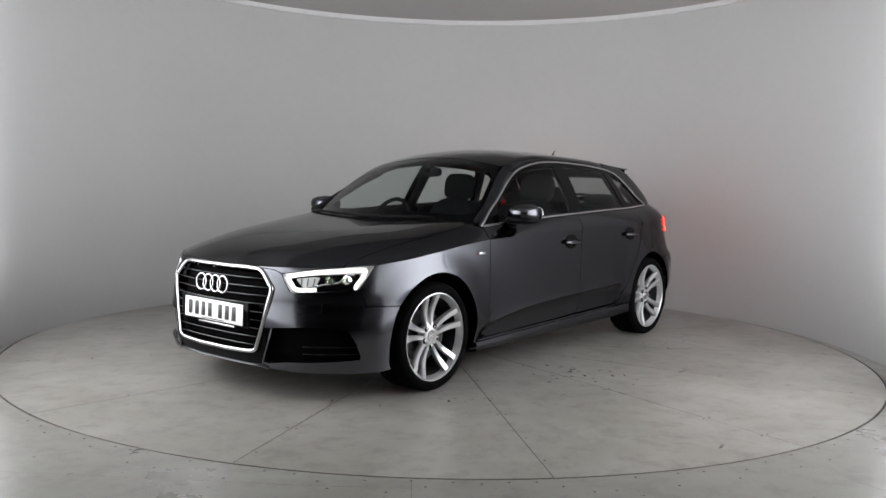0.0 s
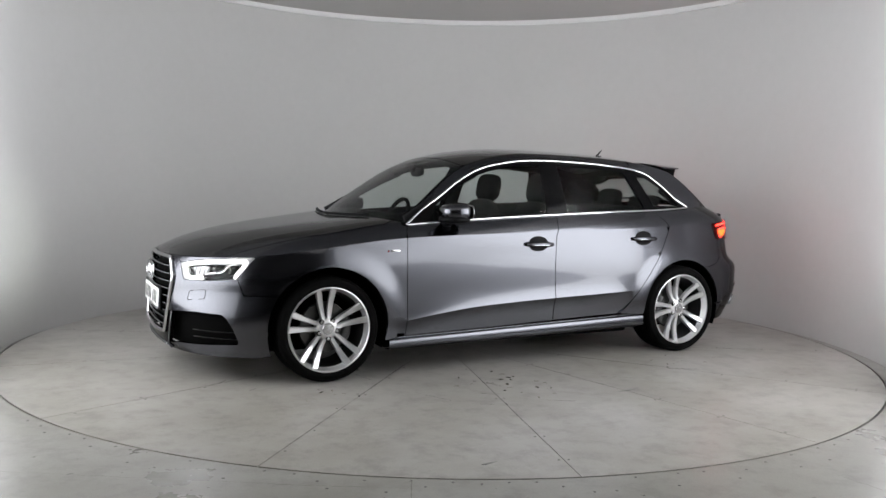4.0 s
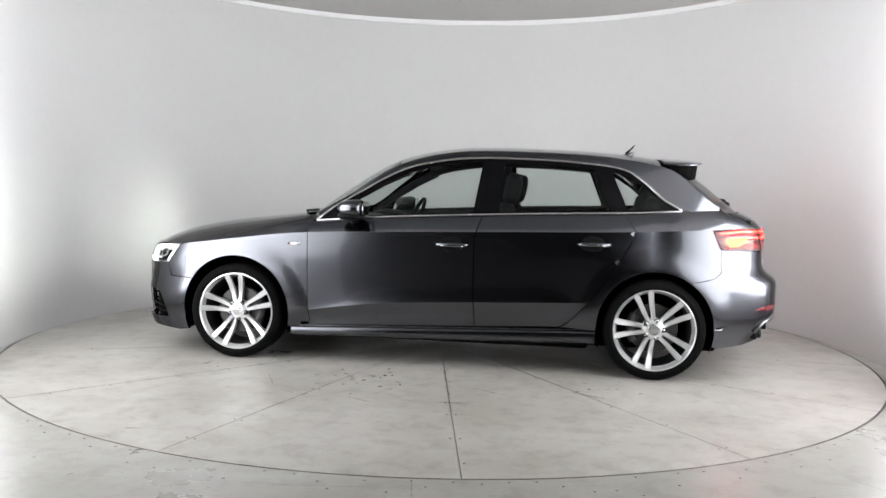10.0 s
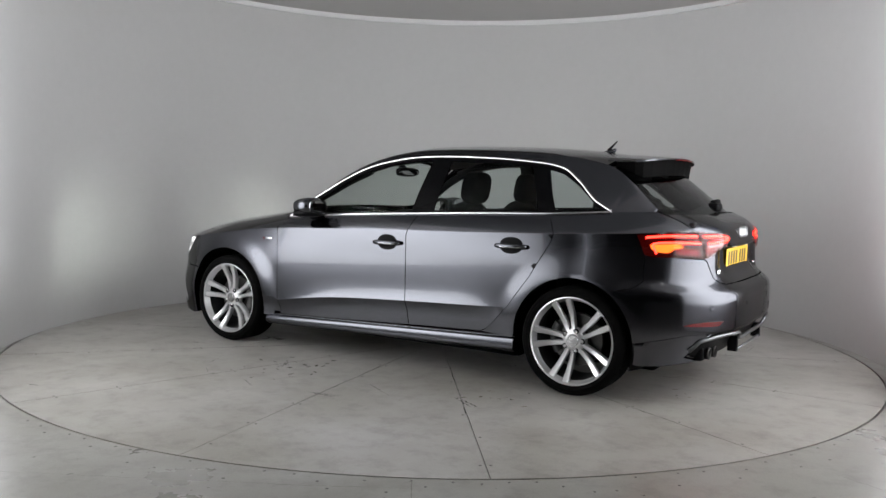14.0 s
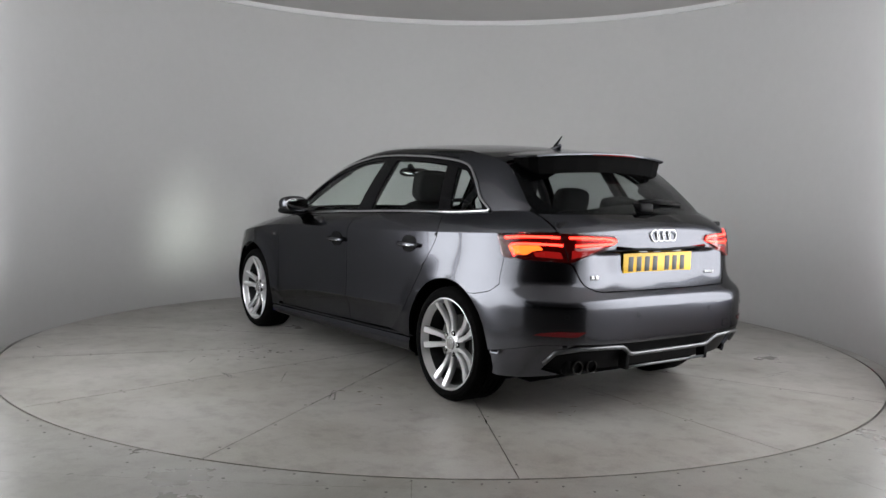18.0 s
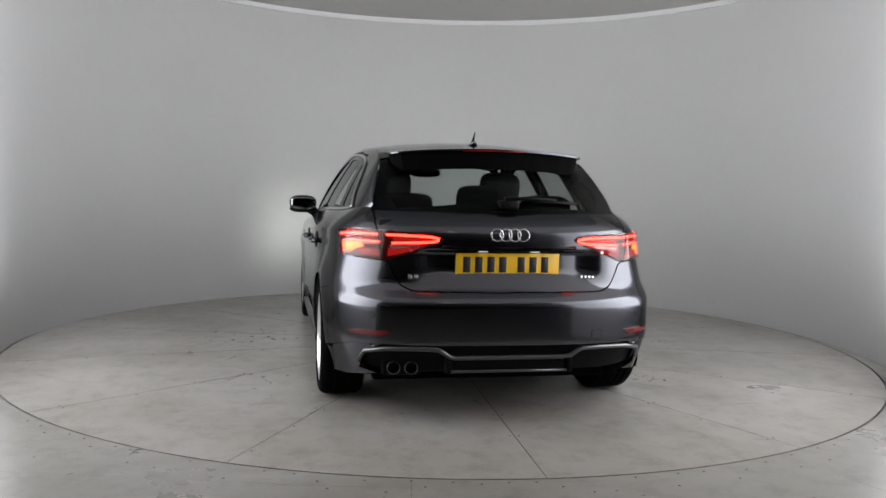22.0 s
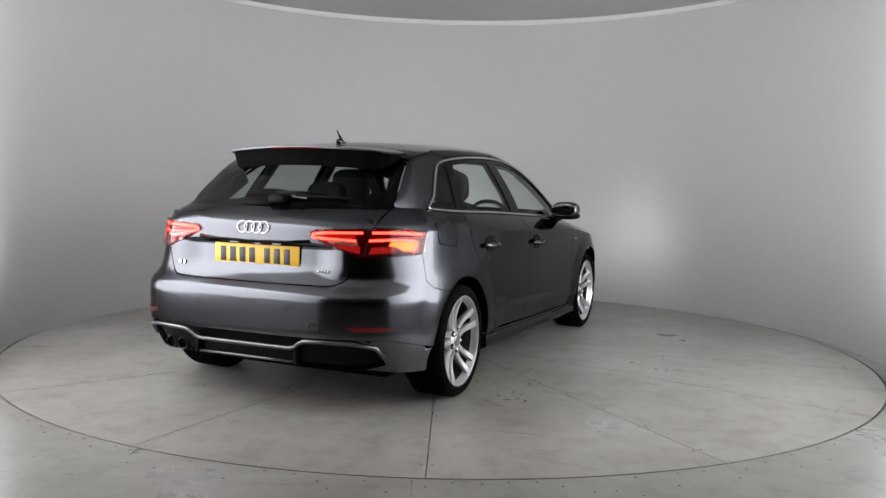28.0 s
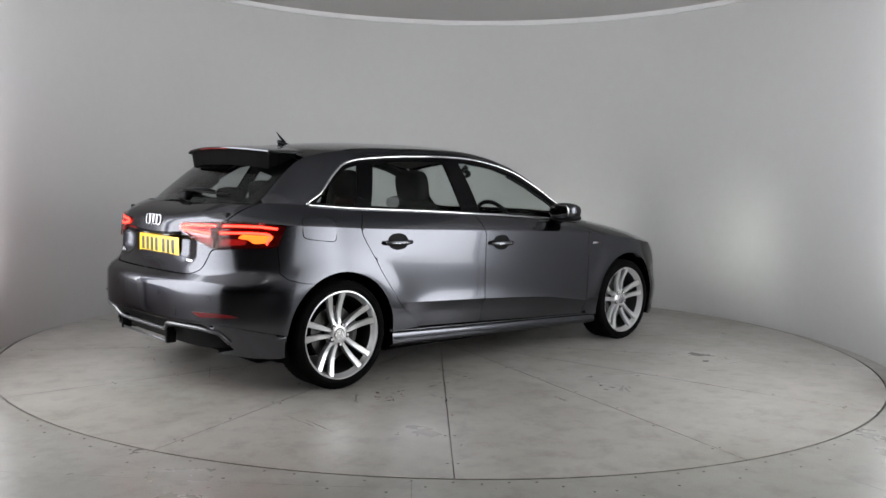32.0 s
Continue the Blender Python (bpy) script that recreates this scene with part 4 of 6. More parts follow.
def inner_shell():
    """Dark structure behind the panel gaps, wheel housings and the floor pan."""
    inner = lambda s, z: (lambda p: (p[0] * 0.985, p[1] - 0.035, p[2]))(skirt(s, z))
    for k in (1, -1):
        o = [(0.93, 0.22), (0.93, 0.84), (0.80, 0.90)] + line_x(lambda x: belt_z(x) - 0.012, 0.75, -1.1, 12) + [(-1.22, 0.9), (-1.05, 0.6), (-0.95, 0.30)]
        Sheet().surface(inner, o, 0.08, side=k, lip=0).make("door_inner", M_SEAL, CAR)
    for x0, r in ((AXLE, ARCH_F), (-AXLE, ARCH_R)):
        for k in (1, -1):
            bm = bmesh.new()
            rows = []
            for i in range(25):
                a = radians(-22 + 224 * i / 24)
                rows.append([bm.verts.new((x0 + math.cos(a) * (r + 0.004 + d), k * y, HUB_Z + math.sin(a) * (r + 0.004 + d))) for y, d in ((0.846, 0.0), (0.72, 0.02), (0.55, 0.02))])
            for a, b in zip(rows, rows[1:]):
                for j in range(2):
                    bm.faces.new((a[j], b[j], b[j + 1], a[j + 1]))
            bm.faces.new([r_[2] for r_ in rows])
            part("wheel_housing", bm, M_DARK, CAR)
    bm = bmesh.new()
    box(bm, (-1.72, -0.62, 0.150), (1.72, 0.62, 0.25), 0.02)
    box(bm, (-0.93, -0.74, 0.150), (0.93, 0.74, 0.25), 0.02)
    part("floor_pan", bm, M_DARK, CAR)
    bm = bmesh.new()
    box(bm, (1.05, -0.62, 0.30), (1.12, 0.62, 0.86), 0.02)
    part("bulkhead", bm, M_DARK, CAR)


inner_shell()

# ---- wheels ----
def lathe(bm, profile, n=48, closed=False):
    """Turn a profile of (radius, y) round the y axis."""
    rings = [[bm.verts.new((r * math.cos(2 * math.pi * k / n), y, r * math.sin(2 * math.pi * k / n))) for k in range(n)] for r, y in profile]
    pairs = list(zip(rings, rings[1:])) + ([(rings[-1], rings[0])] if closed else [])
    for a, b in pairs:
        for k in range(n):
            bm.faces.new((a[k], a[(k + 1) % n], b[(k + 1) % n], b[k]))
    return rings


def mesh_of(name, bm, material, smooth_angle=None):
    bmesh.ops.recalc_face_normals(bm, faces=bm.faces)
    me = bpy.data.meshes.new(name)
    bm.to_mesh(me)
    bm.free()
    me.shade_smooth()
    if smooth_angle:
        me.set_sharp_from_angle(angle=radians(smooth_angle))
    me.materials.append(material)
    return me


def child(name, me, parent, m=None, label=""):
    ob = new(name, me)
    ob.parent = parent
    if m is not None:
        ob.matrix_local = m
    if label:
        ob["label"] = label
    return ob


def wheel_meshes():
    out = {}
    bm = bmesh.new()
    lathe(bm, [(0.245, 0.060), (0.246, 0.098), (0.249, 0.104), (0.247, 0.109), (0.241, 0.110), (0.236, 0.104), (0.233, 0.088), (0.2225, 0.070)], 72)
    out["rim"] = mesh_of("rim", bm, M_ALLOY, 40)
    bm = bmesh.new()
    lathe(bm, [(0.245, 0.058), (0.245, -0.100), (0.222, -0.105), (0.210, -0.100), (0.212, -0.02), (0.2225, 0.070)], 48)
    out["barrel"] = mesh_of("barrel", bm, M_BARREL, 40)
    bm = bmesh.new()
    prof = [(0.236, -0.108), (0.262, -0.118), (0.290, -0.113), (0.306, -0.098), (0.3115, -0.080)]
    for g in (-0.052, -0.018, 0.018, 0.052):
        prof += [(0.312, g - 0.005), (0.305, g - 0.004), (0.305, g + 0.004), (0.312, g + 0.005)]
    prof += [(0.3115, 0.080), (0.306, 0.098), (0.298, 0.106), (0.2965, 0.1085), (0.288, 0.1125), (0.276, 0.1155), (0.274, 0.1175), (0.266, 0.118), (0.256, 0.1165), (0.250, 0.113), (0.247, 0.104)]
    lathe(bm, [(0.236 + (r - 0.236) * 0.9211, y) for r, y in prof], 96)
    out["tyre"] = mesh_of("tyre", bm, M_TYRE, 35)
    # short cross cuts on the shoulders of the tread
    bm = bmesh.new()
    for k in range(60):
        a = 2 * math.pi * k / 60
        for s in (-1, 1):
            box(bm, (0.3025, -0.0025, -0.002), (0.3066, 0.0025, 0.002), 0, Matrix.Rotation(a, 4, "Y") @ Matrix.Translation((0, s * 0.072, 0)) @ Matrix.Diagonal((1, 7, 1, 1)))
    out["tread"] = mesh_of("tread_cuts", bm, M_DARK)
    # one spoke of a pair, lying along +x
    for nm, s in (("a", 1), ("b", -1)):
        bm = bmesh.new()
        rows = []
        for i in range(9):
            t = i / 8
            r = 0.040 + 0.192 * t
            off = s * (0.0150 + 0.0305 * t ** 1.1)
            w = 0.0220 + 0.0150 * t
            face = 0.074 - 0.012 * math.sin(math.pi * min(t * 1.15, 1)) + 0.026 * t * t
            d = 0.034 - 0.010 * t
            sec = [(w / 2, -d), (w / 2 + 0.001, -0.006), (w / 2 - 0.004, 0.0), (0, -0.0006), (-w / 2 + 0.004, 0.0), (-w / 2 - 0.001, -0.006), (-w / 2, -d)]
            rows.append([bm.verts.new((r, face + y, off + u)) for u, y in sec])
        for a, b in zip(rows, rows[1:]):
            for k in range(7):
                j = (k + 1) % 7
                bm.faces.new((a[k], a[j], b[j], b[k]))
        bm.faces.new(rows[0])
        bm.faces.new(rows[-1])
        out["spoke_" + nm] = mesh_of("spoke", bm, M_ALLOY, 45)
    bm = bmesh.new()
    lathe(bm, [(0.0, 0.050), (0.072, 0.036), (0.069, 0.058), (0.062, 0.068), (0.046, 0.078), (0.036, 0.078), (0.034, 0.074), (0.0, 0.074)], 40)
    out["hub"] = mesh_of("hub", bm, M_ALLOY, 40)
    bm = bmesh.new()
    lathe(bm, [(0.0, 0.074), (0.0335, 0.074), (0.0335, 0.081), (0.031, 0.0835), (0.0, 0.085)], 32)
    out["cap"] = mesh_of("centre_cap", bm, M_SATIN, 40)
    bm = bmesh.new()
    lathe(bm, [(0.0, 0.068), (0.0115, 0.068), (0.0115, 0.0795), (0.009, 0.081), (0.0, 0.081)], 6)
    out["bolt"] = mesh_of("wheel_bolt", bm, M_CHROME, 30)
    bm = bmesh.new()
    lathe(bm, [(0.0, 0.072), (0.0155, 0.072), (0.0155, 0.0775), (0.0, 0.0775)], 16)
    out["well"] = mesh_of("bolt_well", bm, M_DARK, 30)
    bm = bmesh.new()
    lathe(bm, [(0.0, 0.03), (0.070, 0.03), (0.074, 0.012), (0.148, 0.012), (0.150, 0.006), (0.150, -0.012), (0.07, -0.012)], 48)
    out["disc"] = mesh_of("brake_disc", bm, M_DISC, 40)
    bm = bmesh.new()
    tube(bm, [Vector((0.134 * math.cos(a), 0.006, 0.134 * math.sin(a))) for a in [radians(-36 + 6 * i) for i in range(13)]], 0.032, 10, up=Vector((0, 1, 0)))
    out["caliper"] = mesh_of("brake_caliper", bm, M_CALIPER, 40)
    return out


def wheels():
    me = wheel_meshes()
    for x, side, y, turn_ in ((AXLE, 1, 0.760, 95), (-AXLE, 1, 0.757, 108), (AXLE, -1, 0.760, 92), (-AXLE, -1, 0.757, 99)):
        m = Matrix.Translation((x, side * y, WHEEL_Z)) @ Matrix.Rotation(0 if side > 0 else math.pi, 4, "Z")
        w = child("wheel", me["rim"], CAR, m, "silver alloy wheel with five twin spokes")
        child("tyre", me["tyre"], w, None, "black low-profile tyre")
        child("barrel", me["barrel"], w)
        child("tread_cuts", me["tread"], w)["kind"] = "stuff"
        for k in range(5):
            a = radians(turn_ + 72 * k)
            # seen from outside, forward is to the left
            r = Matrix.Rotation(math.pi + a, 4, "Y")
            for nm in ("a", "b"):
                child("spoke", me["spoke_" + nm], w, r)
            q = Matrix.Rotation(math.pi + a + radians(36), 4, "Y") @ Matrix.Translation((0.056, 0, 0))
            child("bolt_well", me["well"], w, q)
            child("wheel_bolt", me["bolt"], w, q)
        child("hub", me["hub"], w)
        child("centre_cap", me["cap"], w, None, "satin silver centre cap")
        bm = bmesh.new()
        tube(bm, [Vector((-0.19, 0.02, 0.125)), Vector((-0.192, 0.045, 0.127))], 0.005, 8)
        child("valve", mesh_of("valve", bm, M_BLACK), w)
        child("brake_disc", me["disc"], CAR, m)
        cm = m @ Matrix.Rotation(math.pi if (x > 0) == (side > 0) else 0, 4, "Y")
        child("brake_caliper", me["caliper"], CAR, cm)


wheels()


# ---- lamps ----
def skin(q, lift=0.0):
    """Point of the body at a chart place, pushed out along its normal."""
    u, w = q
    e = 2e-3
    p = Vector(skirt(u, w))
    n = (Vector(skirt(u + e, w)) - Vector(skirt(u - e, w))).cross(Vector(skirt(u, w + e)) - Vector(skirt(u, w - e)))
    n.normalize()
    if n.dot(p - Vector((p.x * 0.7, 0, 0.5))) < 0:
        n = -n
    return p + n * lift


def run(qs, lift, k, n=6):
    """Smooth path on the body through chart places."""
    pts = [skin(q, lift) for q in qs]
    out = []
    for i in range(len(pts) - 1):
        a, b, c, d = pts[max(i - 1, 0)], pts[i], pts[i + 1], pts[min(i + 2, len(pts) - 1)]
        for j in range(n):
            t = j / n
            out.append(0.5 * (2 * b + (c - a) * t + (2 * a - 5 * b + 4 * c - d) * t * t + (3 * b - a - 3 * c + d) * t ** 3))
    out.append(pts[-1])
    return [Vector((p.x, p.y * k, p.z)) for p in out]


def headlights():
    hl = rounded(lamp_front(), 0.012, 3)
    for k in (1, -1):
        lamp = Sheet().surface(skirt, hl, 0.03, side=k, lift=-0.070, lip=0).make("headlight", M_LAMP_GREY, CAR, "lit headlight with white daylight strip")
        ring = [skin(q) for q in dense(hl, 0.03)]
        rows = [[skin(q, d) for d in (0.0, -0.035, -0.072)] for q in dense(hl, 0.03)]
        rows.append(rows[0])
        Sheet().strip(rows, side=k).make("housing", M_LAMP_GREY, lamp)
        Sheet().surface(skirt, hl, 0.025, side=k, lift=0.003, lip=0.0).make("lens", M_LENS, lamp, "clear plastic lens")
        for qs, r in (([fy(0.478, 0.664), fy(0.54, 0.678), fy(0.62, 0.690), fy(0.70, 0.698), fy(0.76, 0.702), sx(1.775, 0.702)], 0.0105),
                      ([fy(0.478, 0.664), fy(0.505, 0.632), fy(0.535, 0.600), fy(0.58, 0.598), fy(0.625, 0.601)], 0.0105),
                      ([sx(1.775, 0.702), sx(1.795, 0.668), sx(1.835, 0.620), fy(0.765, 0.607)], 0.0105)):
            bm = bmesh.new()
            tube(bm, run(qs, -0.014, k, 4), r, 8)
            part("daylight_strip", bm, M_DRL, lamp, "glowing white light strip")
        # projector units and grey bezels
        for y, z in ((0.670, 0.652), (0.735, 0.656)):
            p = skin(fy(y, z), -0.045)
            out = (skin(fy(y, z)) - p).normalized()
            out = (out * 0.3 + Vector((0.95, 0.1, -0.01))).normalized()
            rot = Vector((p.x, p.y * k, p.z)), Vector((out.x, out.y * k, out.z)).to_track_quat("Y", "Z").to_matrix().to_4x4()
            m = Matrix.Translation(rot[0]) @ rot[1]
            bm = bmesh.new()
            lathe(bm, [(0.026, -0.035), (0.027, 0.020), (0.024, 0.022), (0.019, 0.010), (0.017, -0.018), (0.0, -0.022)], 24)
            child("projector", mesh_of("projector", bm, M_DARK, 40), lamp, m)
            bm = bmesh.new()
            lathe(bm, [(0.0, -0.0195), (0.014, -0.0170), (0.013, -0.0150), (0.0, -0.0140)], 16)
            child("bulb", mesh_of("bulb", bm, M_BEAM), lamp, m)
        # bright vane between the strips, dark lower cover, grey side plate
        bm = bmesh.new()
        tube(bm, run([fy(0.625, 0.622), fy(0.660, 0.630), fy(0.705, 0.640), fy(0.72, 0.676), fy(0.745, 0.684)], -0.026, k, 5), 0.0055, 6)
        part("bezel", bm, M_SATIN, lamp, "bright silver vane")
        Sheet().surface(skirt, rounded([fy(0.640, 0.612), fy(0.76, 0.622), sx(1.86, 0.606), fy(0.70, 0.594), fy(0.645, 0.592)], 0.004), 0.02, side=k, lift=-0.012, lip=0.02).make("lower_cover", M_GLOSS_BLACK, lamp)
        Sheet().surface(skirt, rounded([fy(0.515, 0.660), fy(0.60, 0.674), fy(0.625, 0.668), fy(0.615, 0.625), fy(0.56, 0.614)], 0.006), 0.02, side=k, lift=-0.040, lip=0.02).make("reflector", M_LAMP_GREY, lamp, "grey lamp reflector")
        for i in range(4):
            bm = bmesh.new()
            tube(bm, run([fy(0.55 + 0.028 * i, 0.622), fy(0.545 + 0.030 * i, 0.662)], -0.037, k, 2), 0.0025, 6)
            part("rib", bm, M_GLOSS_BLACK, lamp)


headlights()


def tail_lights():
    tl = rounded(lamp_rear(), 0.012, 3)
    for k in (1, -1):
        lamp = Sheet().surface(skirt, tl, 0.025, side=k, lift=0.001, lip=0.01).make("tail_light", M_TAIL_DIM, CAR, "lit red tail light with amber block")
        Sheet().surface(skirt, tl, 0.025, side=k, lift=0.014, lip=0.013).make("lens", M_TAIL_LENS, lamp, "clear glossy lens")
        for nm, qs, r, mat in (
                ("light_bar", [sx(-1.690, 0.897), ry(0.74, 0.907), ry(0.66, 0.909), ry(0.628, 0.908)], 0.0058, M_TAIL),
                ("light_bar", [ry(0.590, 0.908), ry(0.50, 0.907), ry(0.42, 0.904), ry(0.372, 0.900), ry(0.348, 0.891), ry(0.372, 0.880), ry(0.45, 0.875), ry(0.52, 0.872), ry(0.565, 0.869)], 0.0058, M_TAIL),
                ("light_bar", [sx(-1.748, 0.812), sx(-1.738, 0.835), sx(-1.728, 0.864), ry(0.735, 0.873), ry(0.66, 0.873), ry(0.618, 0.871)], 0.0055, M_TAIL)):
            bm = bmesh.new()
            tube(bm, run(qs, 0.004, k, 4), r, 8)
            part(nm, bm, mat, lamp, "glowing red light bar")
        Sheet().surface(skirt, rounded([ry(0.56, 0.902), ry(0.40, 0.899), ry(0.365, 0.891), ry(0.40, 0.884), ry(0.56, 0.880)], 0.004), 0.012, side=k, lift=0.0035, lip=0.003).make("light_field", M_TAIL_MID, lamp, "glowing red field")
        Sheet().surface(skirt, rounded([sx(-1.712, 0.860), ry(0.700, 0.868), ry(0.690, 0.846), ry(0.722, 0.838), ry(0.740, 0.818), sx(-1.745, 0.822), sx(-1.722, 0.838)], 0.006), 0.015, side=k, lift=0.006, lip=0.004).make("indicator", M_AMBER, lamp, "glowing orange light block")
        Sheet().surface(skirt, rounded([ry(0.685, 0.842), ry(0.630, 0.838), ry(0.620, 0.806), ry(0.715, 0.812), ry(0.72, 0.832)], 0.004), 0.015, side=k, lift=0.004, lip=0.003).make("light_field", M_TAIL_MID, lamp)
        Sheet().surface(skirt, rounded([ry(0.582, 0.846), ry(0.585, 0.806), ry(0.50, 0.826), ry(0.40, 0.868), ry(0.45, 0.866), ry(0.55, 0.853)], 0.004), 0.015, side=k, lift=0.0035, lip=0.003).make("light_field", M_TAIL_MID, lamp, "glowing red field")
        Sheet().surface(skirt, rounded([ry(0.575, 0.858), ry(0.43, 0.868), ry(0.44, 0.857), ry(0.56, 0.843)], 0.003), 0.015, side=k, lift=0.0065, lip=0.004).make("reversing_light", M_CLEARPART, lamp, "clear ribbed reversing light")
        for i in range(9):
            y = 0.45 + 0.0135 * i
            bm = bmesh.new()
            tube(bm, run([ry(y, 0.8665 - 0.05 * (y - 0.44)), ry(y + 0.004, 0.855 - 0.10 * (y - 0.44))], 0.008, k, 2), 0.0012, 5)
            part("rib", bm, M_TAIL_DIM, lamp)
        # seam between body and tailgate halves
        bm = bmesh.new()
        tube(bm, run([ry(0.628, 0.930), ry(0.615, 0.87), ry(0.600, 0.795)], 0.0145, k, 3), 0.0024, 6)
        part("seam", bm, M_SEAL, lamp)
        for i in range(8):
            p = skin(ry(0.628 + 0.016 * i, 0.8905), 0.004)
            bm = bmesh.new()
            bmesh.ops.create_icosphere(bm, subdivisions=1, radius=0.0030, matrix=Matrix.Translation((p.x, p.y * k, p.z)))
            part("light_dot", bm, M_TAIL_MID, lamp)


tail_lights()


# ---- grille, plates, emblems ----
def emblem(parent, x, z, ring, gap, facing, lean=0.0):
    for i in range(4):
        y = (i - 1.5) * gap
        bm = bmesh.new()
        pts = [Vector((0, math.cos(a) * ring, math.sin(a) * ring)) for a in [2 * math.pi * j / 32 for j in range(33)]]
        tube(bm, pts, ring * 0.115, 8, cap=False, up=Vector((1, 0, 0)))
        m = Matrix.Translation((x + 0.0008 * (i % 2) * facing, y, z)) @ Matrix.Rotation(lean, 4, "Y")
        child("emblem_ring", mesh_of("emblem_ring", bm, M_SATIN), parent, m)


def plate(name, m, back, parent, label):
    """Number plate with plain bars for its characters; faces local +x."""
    bm = bmesh.new()
    box(bm, (-0.002, -0.260, -0.0555), (0.003, 0.260, 0.0555), 0.0022)
    p = part(name, bm, back, parent, label)
    p.matrix_local = m
    ys = [-0.206, -0.146, -0.086, -0.026, 0.066, 0.126, 0.186]
    for y in ys:
        bm = bmesh.new()
        box(bm, (0.0028, y - 0.018, -0.038), (0.0045, y + 0.018, 0.038), 0.0012)
        part("bar", bm, M_INK, p)
    bm = bmesh.new()
    box(bm, (0.0028, -0.10, -0.051), (0.0040, 0.10, -0.0465))
    part("small_bar", bm, M_INK, p)
    return p


def front_face():
    # bright frame
    hexa = [fy(0.12, 0.690), fy(0.26, 0.690), fy(0.335, 0.680), fy(0.40, 0.620), fy(0.420, 0.590), fy(0.405, 0.52), fy(0.345, 0.30), fy(0.325, 0.268), fy(0.28, 0.259), fy(0.12, 0.254)]
    left = run(hexa, 0.004, 1, 4)
    path = left + [Vector((p.x, -p.y, p.z)) for p in reversed(left)]
    bm = bmesh.new()
    tube(bm, path + [path[0]], 0.0125, 8, cap=False, up=Vector((1, 0, 0)))
    frame_ = part("grille", bm, M_CHROME, CAR, "black grille with a bright chrome frame")
    sh = Sheet()
    h2 = [(SF, 0.688), fy(0.33, 0.685), fy(0.42, 0.595), fy(0.335, 0.262), (SF, 0.252)]
    for k in (1, -1):
        sh.surface(skirt, h2, 0.05, side=k, lift=-0.045, lip=0)
    sh.make("grille_backing", M_DARK, frame_)
    wid = curve((0.26, 0.31), (0.30, 0.335), (0.52, 0.395), (0.595, 0.412), (0.66, 0.345))
    for i in range(9):
        z = 0.292 + i * 0.0435
        w = wid(z)
        pts = [Vector(skirt(*fy(max(abs(y), 0.002), z))) - Vector((0.018, 0, 0)) for y in (w, w * 0.6, w * 0.25, 0.0)]
        full = pts + [Vector((p.x, -p.y, p.z)) for p in reversed(pts[:-1])]
        bm = bmesh.new()
        tube(bm, full, 0.0105, 6, squash=(1.6, 0.55))
        slat = part("grille_slat", bm, M_GLOSS_BLACK, frame_)
        bm = bmesh.new()
        tube(bm, [p + Vector((0.0165, 0, 0.002)) for p in full], 0.0022, 6)
        part("slat_edge", bm, M_SILVER_TRIM, slat, "thin grey slat edge")
    # plate holder, plate and rings
    bm = bmesh.new()
    box(bm, (2.150, -0.30, 0.375), (2.164, 0.30, 0.512), 0.006)
    part("plate_holder", bm, M_GLOSS_BLACK, frame_)
    bm = bmesh.new()
    box(bm, (2.152, -0.14, 0.366), (2.166, 0.18, 0.378), 0.003)
    part("plate_lip", bm, M_SATIN, frame_)
    plate("front_plate", Matrix.Translation((2.168, 0, 0.443)) @ pose(0, 0, 0, 0, -2, 0), M_PLATE_W, CAR, "white number plate with plain dark bars")
    emblem(frame_, 2.176, 0.593, 0.044, 0.0635, 1, radians(-4))
    for k in (1, -1):
        p = skin(fy(0.355, 0.50), -0.012)
        bm = bmesh.new()
        bmesh.ops.create_cone(bm, cap_ends=True, segments=14, radius1=0.010, radius2=0.009, depth=0.012, matrix=Matrix.Translation((p.x, p.y * k, p.z)) @ pose(0, 0, 0, 0, 90, 0))
        part("parking_sensor", bm, M_BLACK, frame_)
    for k in (1, -1):
        # washer cover lines on the bumper
        w_out = rounded([fy(0.555, 0.470), fy(0.562, 0.522), fy(0.655, 0.535), fy(0.655, 0.484)], 0.012)
        wc = Sheet().surface(skirt, w_out, 0.02, side=k, lift=0.0008, lip=0.003).make("washer_cover", M_PAINT, FRONT_BUMPER)
        bm = bmesh.new()
        tube(bm, [Vector((q.x, q.y * k, q.z)) for q in (skin(r_, 0.0006) for r_ in w_out + w_out[:1])], 0.0016, 5, cap=False, up=Vector((1, 0, 0)))
        part("seam", bm, M_SEAL, wc)


front_face()


